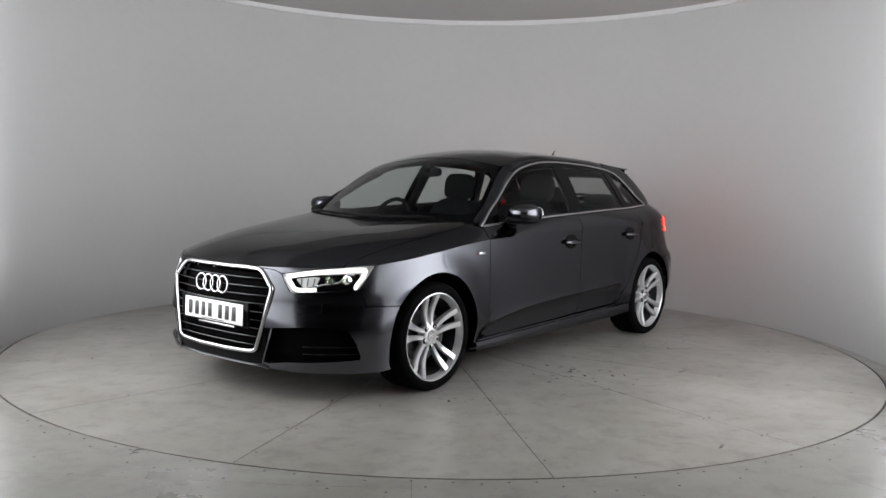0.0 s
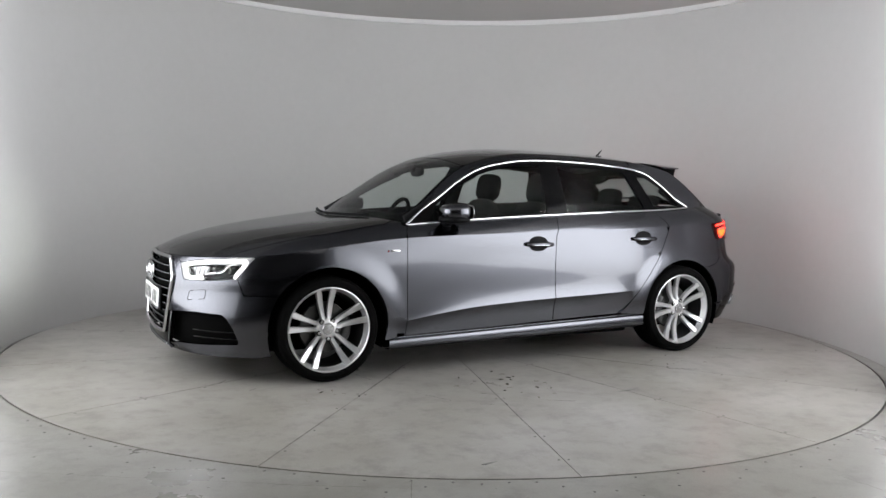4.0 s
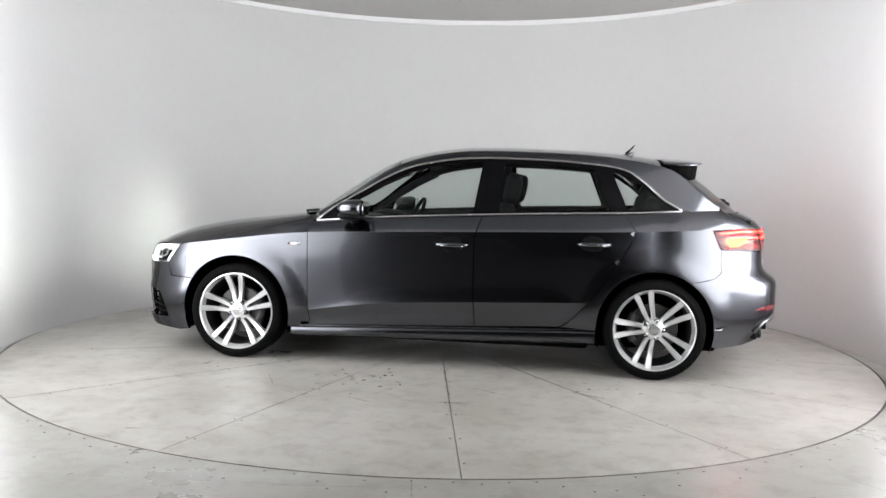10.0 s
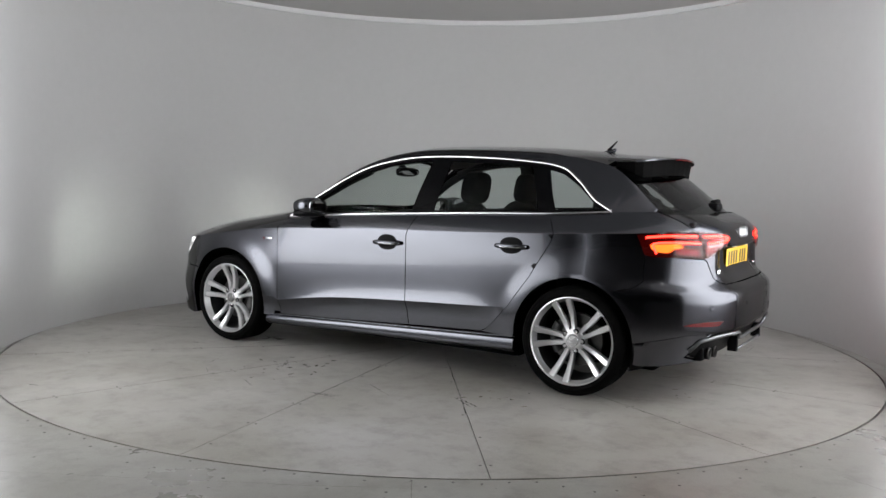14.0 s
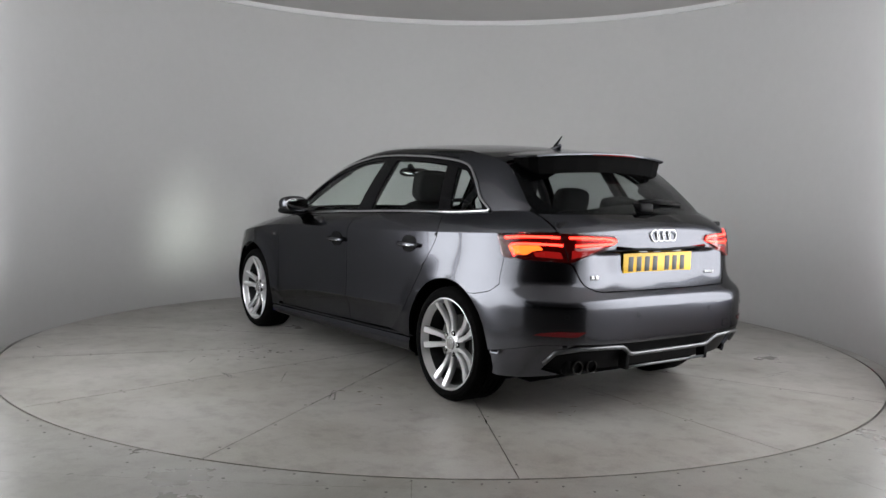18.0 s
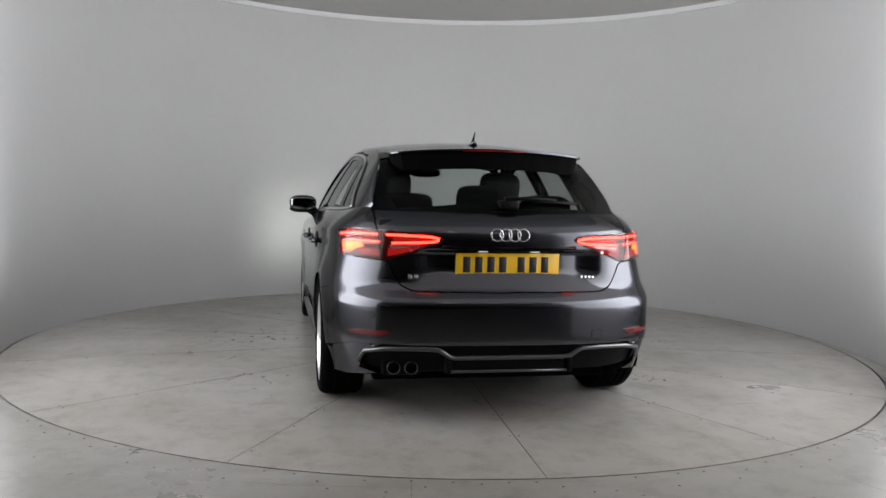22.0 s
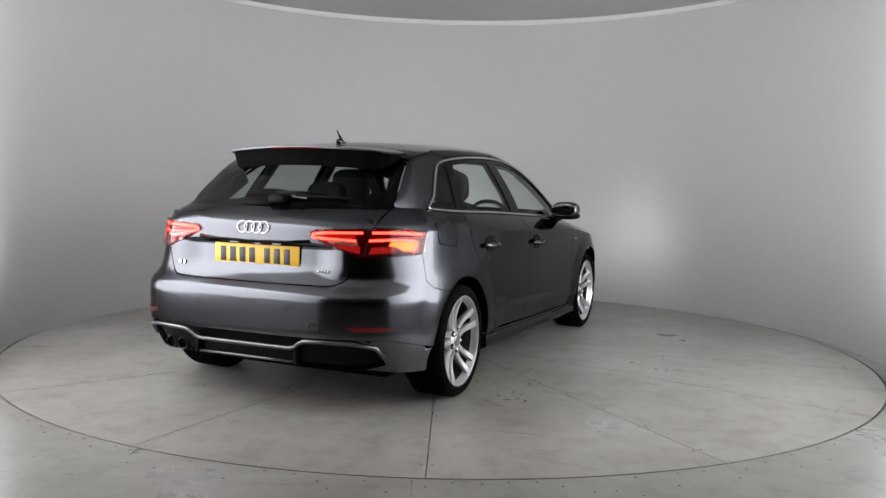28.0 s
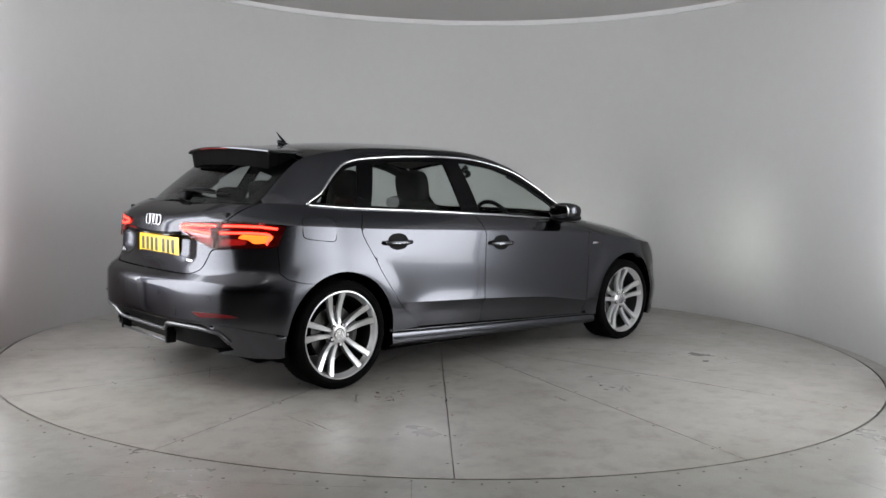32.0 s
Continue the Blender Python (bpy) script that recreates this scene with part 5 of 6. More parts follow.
def rear_face():
    plate("rear_plate", Matrix.Translation((-1.990, 0, 0.772)) @ pose(0, 0, 0, 0, 1, 180), M_PLATE_Y, CAR, "yellow number plate with plain dark bars")
    bm = bmesh.new()
    box(bm, (-1.992, -0.11, 0.700), (-1.975, 0.09, 0.712), 0.002)
    part("plate_holder", bm, M_BLACK, GATE)
    emblem(GATE, -2.020, 0.917, 0.0295, 0.0435, -1, radians(6))
    # black bar as the shadow line under the gate's overhang, with plate lamps
    bm = bmesh.new()
    tube(bm, [Vector((-2.015, y, 0.846 + 0.012 * (abs(y) / 0.33) ** 2)) for y in (0.335, 0.2, 0.07, -0.07, -0.2, -0.335)], 0.010, 8, squash=(1, 1.0))
    part("overhang_shade_strip", bm, M_GLOSS_BLACK, GATE)
    for y in (0.13, -0.13):
        bm = bmesh.new()
        box(bm, (-2.013, y - 0.022, 0.833), (-1.993, y + 0.022, 0.838), 0.002)
        part("plate_lamp", bm, M_PLATE_LAMP, GATE, "small white plate lamp")
    for y0, n, w in ((0.467, 2, 0.022), (-0.405, 4, 0.015)):
        for i in range(n):
            y = y0 + (i - (n - 1) / 2) * w * 1.25
            p = skin(ry(abs(y), 0.712), 0.003)
            bm = bmesh.new()
            box(bm, (-0.003, -w * 0.40, -0.007 - 0.004 * (n == 2)), (0.003, w * 0.40, 0.007 + 0.004 * (n == 2)), 0.0015)
            q = part("badge_bar", bm, M_SATIN, GATE)
            q.matrix_local = Matrix.Translation((p.x, p.y * (1 if y > 0 else -1), p.z)) @ pose(0, 0, 0, 0, 0, -12 if y > 0 else 12)
    # rear wiper
    z_of = lambda x, y: over(x, y)[2]
    bm = bmesh.new()
    box(bm, (-1.875, -0.085, z_of(-1.83, 0) - 0.035), (-1.795, 0.02, z_of(-1.83, 0) + 0.012), 0.015)
    wip = part("rear_wiper", bm, M_BLACK, CAR, "black plastic wiper")
    bm = bmesh.new()
    tube(bm, [Vector((-1.835, -0.02, z_of(-1.835, 0) + 0.022)), Vector((-1.825, -0.16, z_of(-1.825, 0.16) + 0.030)), Vector((-1.80, -0.30, z_of(-1.80, 0.3) + 0.022))], [0.017, 0.013, 0.008], 8, squash=(1.2, 0.7))
    part("arm", bm, M_BLACK, wip)
    bm = bmesh.new()
    tube(bm, [Vector((-1.822, -0.12, z_of(-1.822, 0.12) + 0.012)), Vector((-1.806, -0.28, z_of(-1.806, 0.28) + 0.012)), Vector((-1.776, -0.42, z_of(-1.776, 0.42) + 0.012))], 0.008, 6)
    part("blade", bm, M_SEAL, wip)
    # twin tailpipes
    for y in (0.550, 0.466):
        bm = bmesh.new()
        lathe(bm, [(0.028, 0.10), (0.029, 0.004), (0.031, 0.002), (0.032, 0.006), (0.032, 0.10)], 28)
        pipe = child("tailpipe", mesh_of("tailpipe", bm, M_BLACK, 40), CAR, Matrix.Translation((-2.008 + 0.12 * (y - 0.44), y, 0.274)) @ Matrix.Rotation(radians(-90), 4, "Z"), "round tailpipe with a chrome rim")
        bm = bmesh.new()
        lathe(bm, [(0.0285, 0.006), (0.0285, -0.001), (0.031, -0.003), (0.0335, -0.001), (0.0335, 0.006)], 28, True)
        child("tip_ring", mesh_of("tip_ring", bm, M_DISC, 50), pipe, None, "chrome rim")
        bm = bmesh.new()
        lathe(bm, [(0.0, 0.03), (0.029, 0.03)], 28)
        child("pipe_inside", mesh_of("pipe_inside", bm, M_DARK), pipe)
    bm = bmesh.new()
    box(bm, (-1.972, 0.41, 0.232), (-1.92, 0.605, 0.322), 0.018)
    part("pipe_surround", bm, M_BLACK, REAR_BUMPER)
    # centre body under the bumper: silencer
    bm = bmesh.new()
    tube(bm, [Vector((-1.80, 0.1, 0.262)), Vector((-1.80, 0.55, 0.262))], 0.07, 16, squash=(1, 0.7))
    part("silencer", bm, M_BLACK, CAR)


rear_face()


# ---- mirrors, handles and other fittings ----
def superquad(bm, c, r, e=2.6, n=20, m=14, keep=None):
    """Rounded block."""
    rows = []
    for i in range(m + 1):
        v = math.pi * (i / m - 0.5)
        row = []
        for j in range(n):
            u = 2 * math.pi * j / n
            f = lambda t: math.copysign(abs(t) ** (2 / e), t)
            row.append(bm.verts.new((c[0] + r[0] * f(math.cos(v)) * f(math.cos(u)), c[1] + r[1] * f(math.cos(v)) * f(math.sin(u)), c[2] + r[2] * f(math.sin(v)))))
        rows.append(row)
    for a, b in zip(rows, rows[1:]):
        for j in range(n):
            bm.faces.new((a[j], a[(j + 1) % n], b[(j + 1) % n], b[j]))
    bmesh.ops.remove_doubles(bm, verts=bm.verts, dist=1e-5)
    bmesh.ops.recalc_face_normals(bm, faces=bm.faces)


def fittings():
    for k in (1, -1):
        # door mirror
        bm = bmesh.new()
        superquad(bm, (0.552, 0.905 * k, 0.988), (0.088, 0.107, 0.062), 2.7)
        for v in bm.verts:
            t = (v.co.x - 0.467) / 0.156
            v.co.z = 0.985 + (v.co.z - 0.985) * (1.06 - 0.30 * t)
            v.co.y = 0.905 * k + (v.co.y - 0.905 * k) * (1.05 - 0.25 * t)
        mir = part("door_mirror", bm, M_PAINT, CAR, "grey door mirror with a black foot")
        bm = bmesh.new()
        superquad(bm, (0.548, 0.900 * k, 0.943), (0.086, 0.104, 0.028), 2.5)
        part("lower_cover", bm, M_BLACK, mir)
        bm = bmesh.new()
        superquad(bm, (0.4610, 0.905 * k, 0.988), (0.004, 0.088, 0.044), 3.2)
        part("mirror_glass", bm, M_MIRROR, mir, "silvered mirror glass")
        bm = bmesh.new()
        tube(bm, [Vector((0.555, 0.795 * k, 0.895)), Vector((0.555, 0.83 * k, 0.915)), Vector((0.548, 0.875 * k, 0.945))], [0.034, 0.030, 0.034], 12, squash=(1.0, 0.75))
        part("foot", bm, M_BLACK, mir)
        bm = bmesh.new()
        tube(bm, [Vector((0.612, (0.86 + 0.02 * i) * k, 0.981)) for i in range(5)] + [Vector((0.585, 0.985 * k, 0.981))], 0.003, 6)
        part("repeater", bm, M_SATIN, mir, "thin pale indicator strip")
        # handles
        for key, x0, x1, z in (("f", 0.018, -0.180, 0.783), ("r", -0.845, -1.040, 0.812)):
            door = DOORS[key, k]
            xm = (x0 + x1) / 2 + 0.005
            oval = [(xm + 0.070 * math.cos(a), z + 0.004 + 0.048 * math.copysign(abs(math.sin(a)) ** 0.8, math.sin(a))) for a in [2 * math.pi * j / 28 for j in range(28)]]
            Sheet().surface(skirt, oval, 0.012, side=k, lift=0.004, lip=0.004).make("handle_recess", M_BLACK, door)
            bm = bmesh.new()
            n = 14
            pts, rad = [], []
            for i in range(n + 1):
                t = i / n
                x = x0 + (x1 - x0) * t
                bow = 0.016 + 0.024 * math.sin(math.pi * t) ** 0.5
                y = skirt(x, z)[1] + bow - 0.006
                pts.append(Vector((x, y * k, z)))
                rad.append(0.0105 + 0.0035 * math.sin(math.pi * t))
            tube(bm, pts, rad, 10, squash=(1.0, 1.15), up=Vector((0, 0, 1)))
            part("door_handle", bm, M_PAINT, door)
            bm = bmesh.new()
            tube(bm, [p + Vector((0, 0.011 * k, -0.004)) for p in pts[2:-2]], 0.0022, 6)
            part("handle_strip", bm, M_CHROME, door, "thin chrome handle strip")
        # wing badge
        for dx, w, mat in ((0.0, 0.010, M_REFLECTOR), (-0.045, 0.056, M_SATIN)):
            x = 0.965 + dx
            p = skin(sx(x, 0.755), 0.001)
            bm = bmesh.new()
            box(bm, (p.x - w / 2, p.y * k - 0.002, 0.749), (p.x + w / 2, p.y * k + 0.002, 0.762), 0.001)
            part("wing_badge", bm, mat, CAR)
    # fuel flap on the right
    flap = rounded([(-1.338, 0.950), (-1.352, 0.822), (-1.535, 0.842), (-1.555, 0.86), (-1.550, 0.955)], 0.03, 5)
    flap = [sx(x, z) for x, z in flap]
    f = Sheet().surface(skirt, flap, 0.02, side=-1, lift=0.0014, lip=0.003).make("fuel_flap", M_PAINT, CAR)
    bm = bmesh.new()
    tube(bm, [Vector((p.x, -p.y, p.z)) for p in (skin(q, 0.0008) for q in flap + flap[:1])], 0.0022, 6, cap=False, up=Vector((0, 1, 0)))
    part("flap_gap", bm, M_SEAL, f)
    # shark-fin aerial
    bm = bmesh.new()
    z0 = over(-1.17, 0)[2] - 0.004
    rows = []
    for i in range(7):
        t = i / 6
        x, zz, w = -1.105 - 0.085 * t ** 0.9 - 0.02 * t, z0 + 0.028 * t ** 1.5, 0.030 * (1 - t) ** 0.7 + 0.004
        ln = 0.062 * (1 - t) ** 0.8 + 0.007
        rows.append([bm.verts.new((x - 0.035 * (1 - t) + ln * math.cos(a) * 0.9, w * math.sin(a), zz)) for a in [2 * math.pi * j / 16 for j in range(16)]])
    for a, b in zip(rows, rows[1:]):
        for j in range(16):
            bm.faces.new((a[j], a[(j + 1) % 16], b[(j + 1) % 16], b[j]))
    bm.faces.new(rows[-1])
    bmesh.ops.recalc_face_normals(bm, faces=bm.faces)
    ant = part("roof_aerial", bm, M_PAINT, CAR)
    bm = bmesh.new()
    tube(bm, [Vector((-1.165, 0, z0 + 0.015)), Vector((-1.195, 0, z0 + 0.045)), Vector((-1.222, 0, z0 + 0.075))], [0.011, 0.006, 0.003], 8)
    part("aerial_tip", bm, M_BLACK, ant)
    # windscreen wipers at the cowl
    for y0, y1, dx in ((0.52, -0.08, 0.0), (-0.10, -0.62, 0.012)):
        bm = bmesh.new()
        pts = []
        for i in range(9):
            y = y0 + (y1 - y0) * i / 8
            x = cowl_x(y) - 0.005 - dx
            pts.append(Vector((x, y, max(over(x, y)[2] + 0.004, hood_top(x, y)[2] + 0.012))))
        tube(bm, pts, [0.006] + [0.010] * 7 + [0.006], 6)
        part("windscreen_wiper", bm, M_BLACK, CAR)
    cow = [(cowl_x(y) + 0.015, y) for y in (0.0, 0.3, 0.55, 0.72)] + [(cowl_x(y) - 0.06, y) for y in (0.72, 0.55, 0.3, 0.0)]
    Sheet().surface(lambda x, y: (x, y, hood_top(x, y)[2] - 0.020), both(cow), 0.05, lip=0).make("cowl", M_BLACK, CAR)


fittings()

# ---- cabin ----
def soft_block(bm, c, r, e=3.0, m=None, n=20, k=12):
    b2 = bmesh.new()
    superquad(b2, (0, 0, 0), r, e, n, k)
    mm = Matrix.Translation(c) @ (m or Matrix())
    b2.transform(mm)
    me = bpy.data.meshes.new("tmp")
    b2.to_mesh(me)
    b2.free()
    bm.from_mesh(me)
    bpy.data.meshes.remove(me)


def cabin_fittings():
    for y in (0.37, -0.37):
        bm = bmesh.new()
        soft_block(bm, (0.02, y, 0.45), (0.27, 0.25, 0.10))
        seat = part("front_seat", bm, M_CLOTH, CAR, "dark cloth front seat")
        bm = bmesh.new()
        soft_block(bm, (-0.29, y, 0.74), (0.085, 0.245, 0.32), 3.0, pose(0, 0, 0, 0, -18, 0))
        part("backrest", bm, M_CLOTH, seat)
        bm = bmesh.new()
        soft_block(bm, (-0.415, y, 1.135), (0.055, 0.138, 0.105), 3.4, pose(0, 0, 0, 0, -10, 0))
        part("headrest", bm, M_CLOTH, seat)
        for d in (0.06, -0.06):
            bm = bmesh.new()
            tube(bm, [Vector((-0.38, y + d, 0.99)), Vector((-0.405, y + d, 1.09))], 0.006, 8)
            part("headrest_post", bm, M_CHROME, seat)
    bm = bmesh.new()
    soft_block(bm, (-0.92, 0, 0.47), (0.27, 0.62, 0.11), 4.0)
    bench = part("rear_bench", bm, M_CLOTH, CAR, "dark cloth rear bench")
    bm = bmesh.new()
    soft_block(bm, (-1.20, 0, 0.74), (0.09, 0.62, 0.29), 4.0, pose(0, 0, 0, 0, -20, 0))
    part("backrest", bm, M_CLOTH, bench)
    for y, h in ((0.40, 0.060), (0.0, 0.085), (-0.40, 0.060)):
        bm = bmesh.new()
        soft_block(bm, (-1.32, y, 0.98 + h), (0.05, 0.145 if y else 0.12, h), 3.6, pose(0, 0, 0, 0, -12, 0))
        part("headrest", bm, M_CLOTH, bench)
    # dashboard, column and wheel on the right
    bm = bmesh.new()
    soft_block(bm, (0.72, 0, 0.80), (0.24, 0.70, 0.125), 3.5)
    soft_block(bm, (0.58, -0.37, 0.905), (0.12, 0.20, 0.045), 2.6)
    dash = part("dashboard", bm, M_TRIMDARK, CAR, "black dashboard")
    bm = bmesh.new()
    soft_block(bm, (0.20, 0, 0.46), (0.42, 0.12, 0.16), 4.0)
    part("console", bm, M_TRIMDARK, dash)
    m = Matrix.Translation((0.385, -0.37, 0.87)) @ pose(0, 0, 0, 0, -24, 0)
    bm = bmesh.new()
    tube(bm, [m @ Vector((0, math.cos(a) * 0.180, math.sin(a) * 0.180)) for a in [2 * math.pi * i / 36 for i in range(37)]], 0.015, 10, cap=False, up=Vector((1, 0, 0)))
    sw = part("steering_wheel", bm, M_TRIMDARK, CAR)
    bm = bmesh.new()
    soft_block(bm, m @ Vector((0.01, 0, 0)), (0.035, 0.075, 0.06), 2.5, pose(0, 0, 0, 0, -24, 0))
    tube(bm, [m @ Vector((0, -0.175, 0.0)), m @ Vector((0, 0.175, 0.0))], 0.014, 8)
    tube(bm, [m @ Vector((0, 0, -0.175)), m @ Vector((0, 0, 0))], 0.014, 8)
    part("wheel_boss", bm, M_TRIMDARK, sw)
    # mirror on the windscreen
    bm = bmesh.new()
    soft_block(bm, (0.385, 0.0, 1.235), (0.022, 0.115, 0.034), 3.0, pose(0, 0, 0, 0, 0, -8))
    mir = part("rear_view_mirror", bm, M_TRIMDARK, CAR)
    bm = bmesh.new()
    soft_block(bm, (0.363, 0.0, 1.235), (0.004, 0.105, 0.027), 3.0, pose(0, 0, 0, 0, 0, -8))
    part("mirror_glass", bm, M_MIRROR, mir)
    bm = bmesh.new()
    tube(bm, [Vector((0.40, 0, 1.25)), Vector((0.44, 0, 1.285))], 0.022, 10)
    part("foot", bm, M_TRIMDARK, mir)
    # headliner and pillar linings
    hl = [(0.30, y) for y in (0.0, 0.25, 0.50)] + [(x, rail(x)[0] - 0.055) for x in (0.2, -0.1, -0.5, -0.9, -1.2, -1.38)] + [(-1.42, 0.3), (-1.42, 0.0)]
    Sheet().surface(over, both(hl), 0.08, lift=-0.035, lip=0).make("headliner", M_HEADLINER, CAR)
    for k in (1, -1):
        for nm, pts, r in (("front_pillar_lining", [(0.80, 0.93), (0.58, 1.06), (0.40, 1.165), (0.25, 1.235)], 0.030), ("middle_pillar_lining", [(-0.27, 0.96), (-0.29, 1.10), (-0.30, 1.31)], 0.045),
                           ("rear_pillar_lining", [(-1.09, 0.99), (-1.06, 1.10), (-1.00, 1.27)], 0.035), ("tail_pillar_lining", [(-1.60, 1.00), (-1.47, 1.07), (-1.34, 1.17)], 0.05)):
            bm = bmesh.new()
            tube(bm, [Vector((c[0], (c[1] - (0.075 if c[0] < -1.2 else 0.035)) * k, c[2])) for c in (cabin(x, z) for x, z in pts)], r, 10, squash=(1.0, 0.5), up=Vector((0, 1, 0)))
            part(nm, bm, M_TRIMDARK, CAR)
        bm = bmesh.new()
        tube(bm, [Vector((c[0], (c[1] - 0.03) * k, c[2])) for c in (cabin(x, window_top(x) + 0.0) for x in (0.3, 0.1, -0.2, -0.6, -1.0))], 0.028, 8, up=Vector((0, 1, 0)))
        part("roof_lining_edge", bm, M_TRIMDARK, CAR)
        for x0, x1 in ((0.75, -0.22), (-0.30, -1.08)):
            bm = bmesh.new()
            rows = []
            for i in range(9):
                x = x0 + (x1 - x0) * i / 8
                y, z = cabin(x, belt_z(x))[1], belt_z(x)
                rows.append([bm.verts.new((x, (y - d) * k, z + h)) for d, h in ((0.012, 0.006), (0.05, 0.010), (0.085, -0.02), (0.075, -0.45))])
            for a, b in zip(rows, rows[1:]):
                for j in range(3):
                    bm.faces.new((a[j], b[j], b[j + 1], a[j + 1]))
            part("door_card", bm, M_TRIMDARK, CAR)
    bm = bmesh.new()
    box(bm, (-1.85, -0.60, 0.93), (-1.36, 0.60, 0.95), 0.008)
    part("parcel_shelf", bm, M_TRIMDARK, CAR)
    bm = bmesh.new()
    box(bm, (-1.9, -0.62, 0.40), (-1.87, 0.62, 0.98), 0.008)
    part("tailgate_lining", bm, M_TRIMDARK, CAR)


cabin_fittings()

# ---- marks, screws and joints on the floor ----
M_MARK = plain("dark_scuff", (0.055, 0.051, 0.045), 0.30, grain=0.3, scale=80.0)
M_JOINT = plain("joint_filler", (0.16, 0.155, 0.14), 0.7, grain=0.3, scale=60.0)
M_BROWN = plain("brown_stain", (0.140, 0.118, 0.084), 0.25, grain=0.35, scale=70.0)


def disc_mesh(name, r, h, material, n=10):
    bm = bmesh.new()
    bmesh.ops.create_cone(bm, cap_ends=True, segments=n, radius1=r, radius2=r * 0.8, depth=h)
    for v in bm.verts:
        v.co.z += h / 2
    return mesh_of(name, bm, material, 30)


def blot(bm, x, y, ang, ln, w, z, rng, n=14):
    """Thin ragged flake lying on the floor."""
    c, s = math.cos(ang), math.sin(ang)
    top = []
    for i in range(n):
        a = 2 * math.pi * i / n
        k = 0.55 + 0.6 * rng.random()
        u, v = ln * k * math.cos(a), w * k * math.sin(a)
        top.append(bm.verts.new((x + c * u - s * v, y + s * u + c * v, z)))
    bm.faces.new(top)


def crack(bm, x0, y0, x1, y1, w, z, rng, n=40):
    """Ragged narrow crack between two places."""
    d = Vector((x1 - x0, y1 - y0))
    nrm = Vector((-d.y, d.x)).normalized()
    a, b = [], []
    for i in range(n + 1):
        p = Vector((x0, y0)) + d * (i / n) + nrm * rng.uniform(-0.004, 0.004)
        k = w * rng.uniform(0.15, 1.0)
        a.append(bm.verts.new((p.x + nrm.x * k, p.y + nrm.y * k, z)))
        b.append(bm.verts.new((p.x - nrm.x * k, p.y - nrm.y * k, z)))
    for i in range(n):
        bm.faces.new((a[i], b[i], b[i + 1], a[i + 1]))


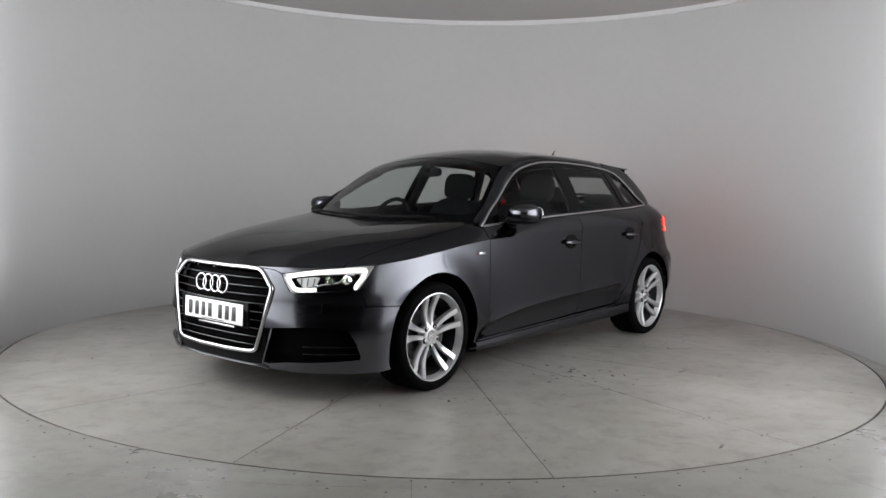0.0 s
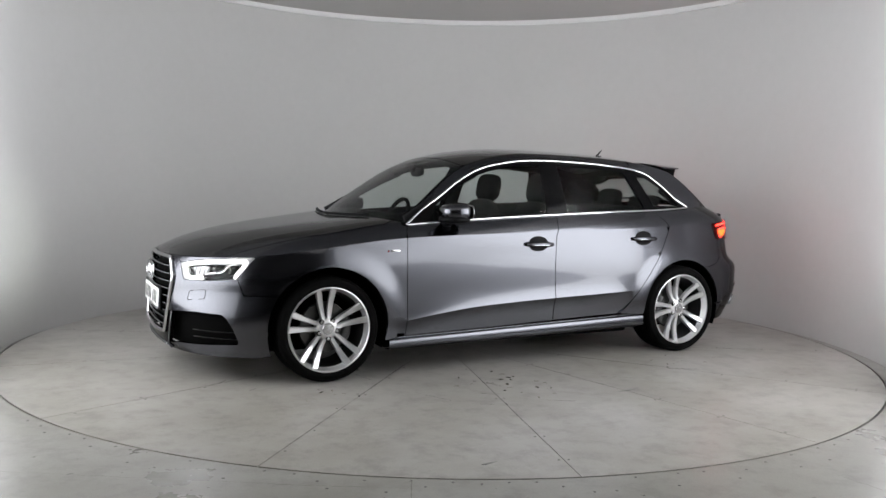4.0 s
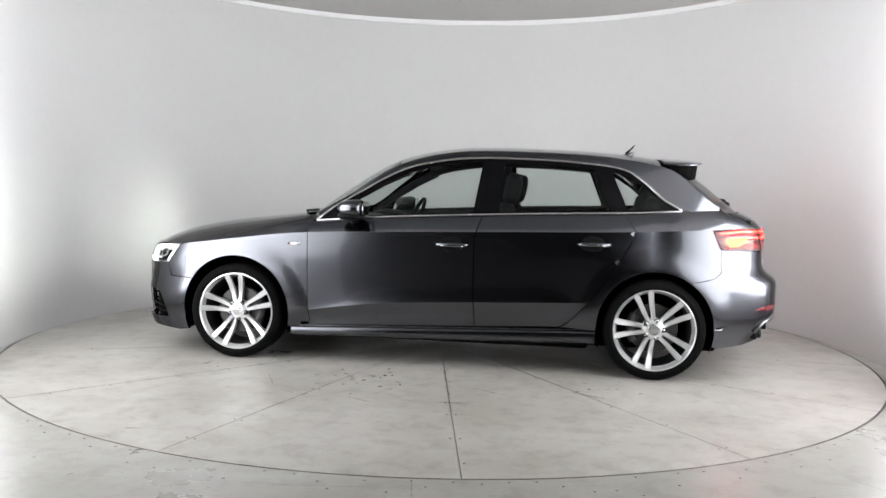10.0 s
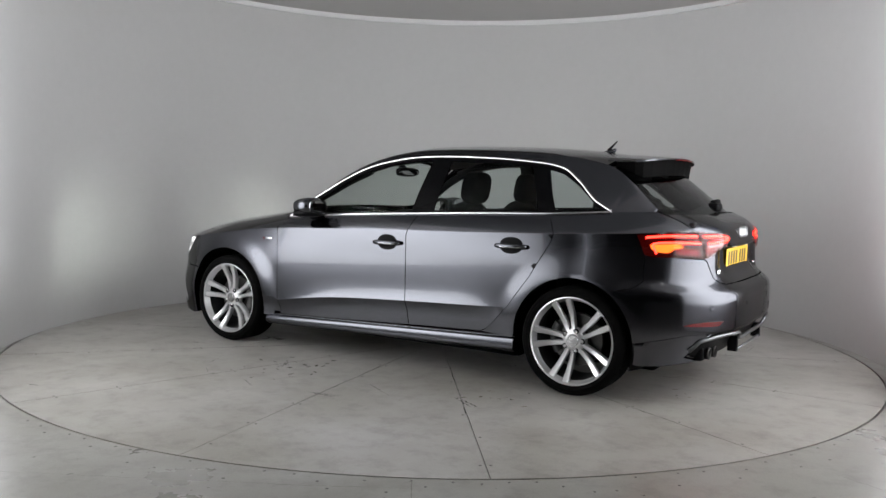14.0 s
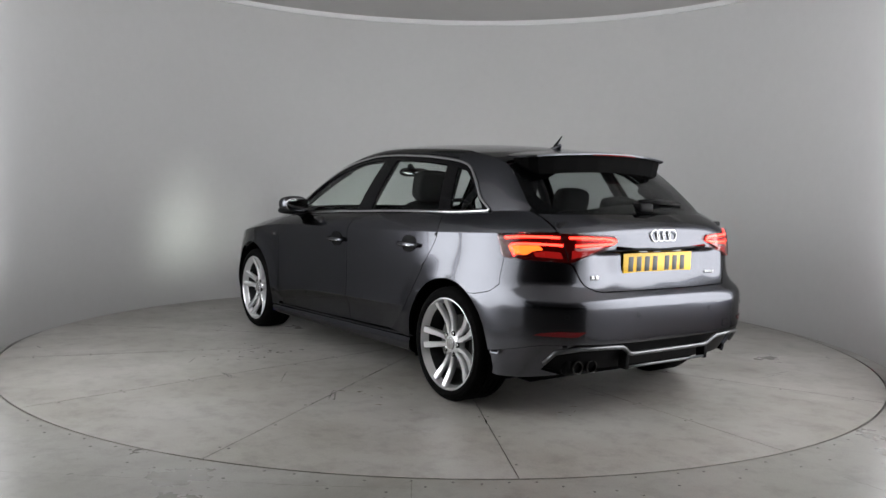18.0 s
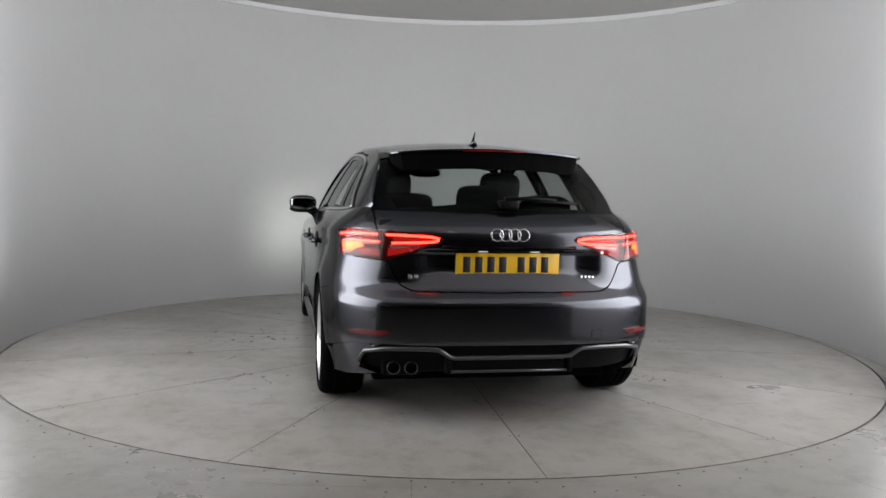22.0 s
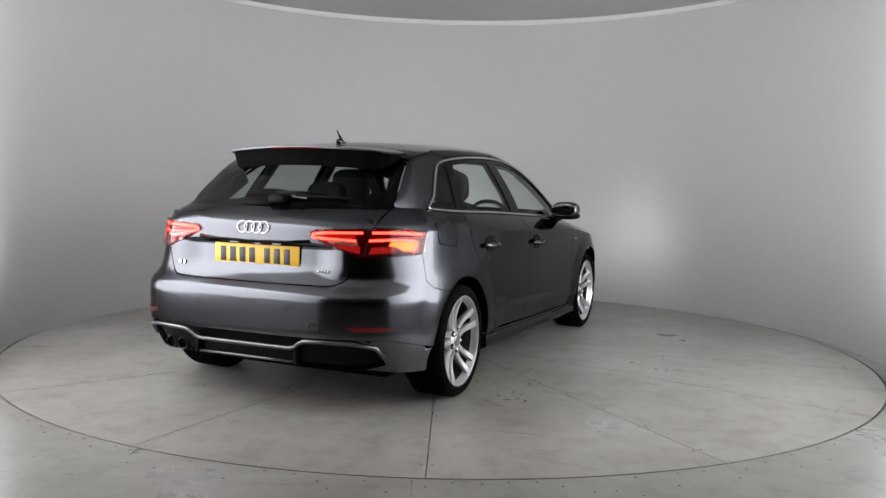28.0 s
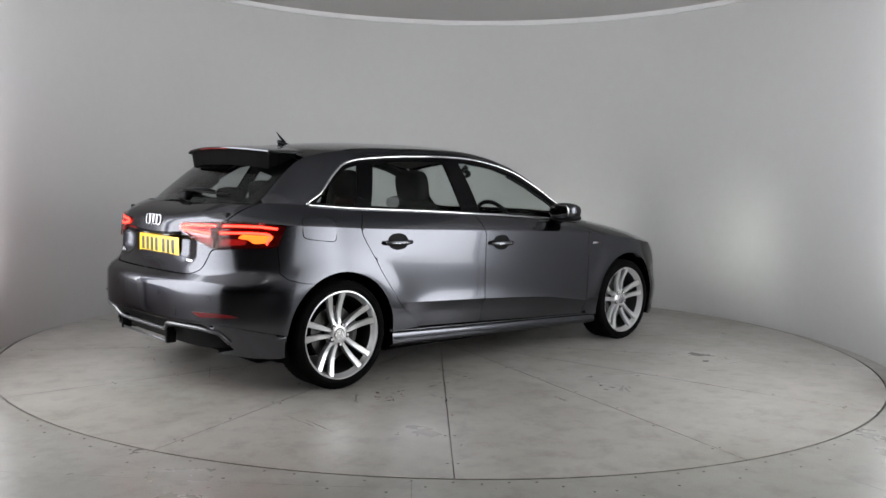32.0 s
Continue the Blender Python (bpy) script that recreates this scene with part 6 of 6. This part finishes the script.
def floor_marks():
    rng = random.Random(4)
    screw = disc_mesh("screw", 0.0065, 0.0012, M_SCREW)
    for i in range(SECTORS):
        a = radians(SECTOR_0 + 360 / SECTORS * i)
        for j in range(6):
            r = 0.95 + 0.36 * j + rng.uniform(-0.03, 0.03)
            for s in (-0.022, 0.022):
                if rng.random() < 0.7:
                    child("screw", screw, TABLE, Matrix.Translation((math.cos(a) * r - math.sin(a) * s, math.sin(a) * r + math.cos(a) * s, 0.0)))
    # cracked joints
    bm = bmesh.new()
    for i, r0, r1, w in ((9, 0.9, 1.75, 0.006), (11, 1.0, 1.7, 0.006), (12, 0.9, 2.0, 0.005), (2, 1.0, 1.9, 0.005), (1, 1.2, 2.0, 0.004), (10, 1.2, 2.2, 0.004), (13, 1.4, 2.3, 0.004), (3, 1.1, 2.2, 0.004), (8, 1.6, 2.4, 0.004), (4, 1.2, 2.1, 0.003)):
        a = radians(SECTOR_0 + 360 / SECTORS * i)
        crack(bm, math.cos(a) * r0, math.sin(a) * r0, math.cos(a) * r1, math.sin(a) * r1, w, 0.0006, rng)
    # branching hair cracks
    for _ in range(9):
        r, a = rng.uniform(1.2, 2.3), rng.uniform(0, 2 * math.pi)
        b = a + rng.uniform(0.6, 1.6)
        ln = rng.uniform(0.12, 0.35)
        x, y = r * math.cos(a), r * math.sin(a)
        crack(bm, x, y, x + ln * math.cos(b), y + ln * math.sin(b), 0.003, 0.0007, rng, 14)
    for _ in range(26):
        r, a = rng.uniform(1.1, 2.75), rng.uniform(0, 2 * math.pi)
        ln = rng.choice((0.008, 0.012, 0.02, 0.04))
        blot(bm, r * math.cos(a), r * math.sin(a), rng.uniform(0, 6.28), ln, ln * rng.uniform(0.08, 0.25), 0.0008, rng)
    # longer scratches and a curved smear
    for x, y, b, ln in ((0.08, 1.69, 0.5, 0.14), (0.12, 1.73, 0.9, 0.09), (-0.44, -1.57, 2.2, 0.10), (-0.55, -1.74, 2.5, 0.12), (0.26, -1.75, 0.1, 0.16), (-0.30, -1.40, 1.9, 0.12), (0.95, -1.37, -0.6, 0.20), (-1.83, -0.78, 0.6, 0.12), (1.45, 0.92, 0.9, 0.16), (1.70, -0.14, 0.1, 0.10), (-0.09, -1.83, 2.7, 0.15), (0.60, 1.60, 1.3, 0.12)):
        for d in (-0.012, 0.0, 0.014):
            if rng.random() < 0.75:
                crack(bm, x + d, y + d * 0.6, x + d + ln * math.cos(b + d * 9), y + ln * math.sin(b + d * 9), rng.uniform(0.002, 0.005), 0.0007, rng, 16)
    part("scuffing", bm, M_MARK, TABLE, "dark scuffs and hairline cracks", smooth=False)["kind"] = "stuff"
    bm = bmesh.new()
    for x, y, w, n in ((1.29, 1.04, 0.07, 16), (-0.24, -1.20, 0.12, 14), (-0.32, -1.42, 0.08, 9), (0.70, 0.98, 0.06, 8), (-0.10, -1.55, 0.10, 8), (1.90, -0.55, 0.06, 7), (0.16, 1.64, 0.06, 7), (-1.30, 1.10, 0.09, 8), (1.10, -1.20, 0.09, 9), (-1.25, -1.15, 0.08, 7)):
        for _ in range(n):
            ln = rng.choice((0.006, 0.010, 0.014, 0.022))
            blot(bm, x + rng.gauss(0, w), y + rng.gauss(0, w), rng.uniform(0, 6.28), ln, ln * rng.uniform(0.15, 0.5), 0.0004, rng)
    part("staining", bm, M_BROWN, TABLE, "faint brown stains", smooth=False)["kind"] = "stuff"
    # still floor round the platform
    ground_ = bpy.data.objects["ground"]
    for x0, y0, x1, y1, w in ((-0.093, -2.960, -0.093, -3.9, 0.0028), (-0.62, -3.040, -0.093, -3.050, 0.0022), (1.649, -2.774, 2.05, -3.45, 0.0022), (-1.9, -2.96, -0.62, -3.035, 0.0012), (0.5, -3.12, 1.6, -3.08, 0.0012)):
        bm = bmesh.new()
        crack(bm, x0, y0, x1, y1, w, 0.0006, rng, 30)
        part("joint", bm, M_JOINT, ground_, smooth=False)
    for k in range(40):
        a = radians(-130 + 80 * k / 39 + rng.uniform(-0.5, 0.5))
        r = TABLE_R + rng.choice((0.035, 0.05, 0.09, 0.16))
        child("screw", screw, ground_, Matrix.Translation((math.cos(a) * r, math.sin(a) * r, 0.0)))
    bm = bmesh.new()
    for _ in range(30):
        a, r = radians(rng.uniform(-145, -35)), TABLE_R + rng.uniform(0.02, 0.5)
        ln = rng.choice((0.004, 0.006, 0.009, 0.014))
        blot(bm, r * math.cos(a), r * math.sin(a), rng.uniform(0, 6.28), ln, ln * rng.uniform(0.15, 0.5), 0.0008, rng)
    part("floor_dirt", bm, M_MARK, ground_, "dark specks", smooth=False)["kind"] = "stuff"


floor_marks()


def motions():
    """The platform and the car on it turn together."""
    times = [0.5 * k for k in range(65)]
    walk(TABLE, [(t, pose(0, 0, 0, 0, 0, heading(t))) for t in times])
    rows = []
    for t in times:
        a = radians(heading(t))
        c, s = math.cos(a), math.sin(a)
        x, y = CAR_SHIFT
        rows.append((t, pose(c * x - s * y, s * x + c * y, 0, 0, 0, heading(t) + 180)))
    walk(CAR, rows)


motions()
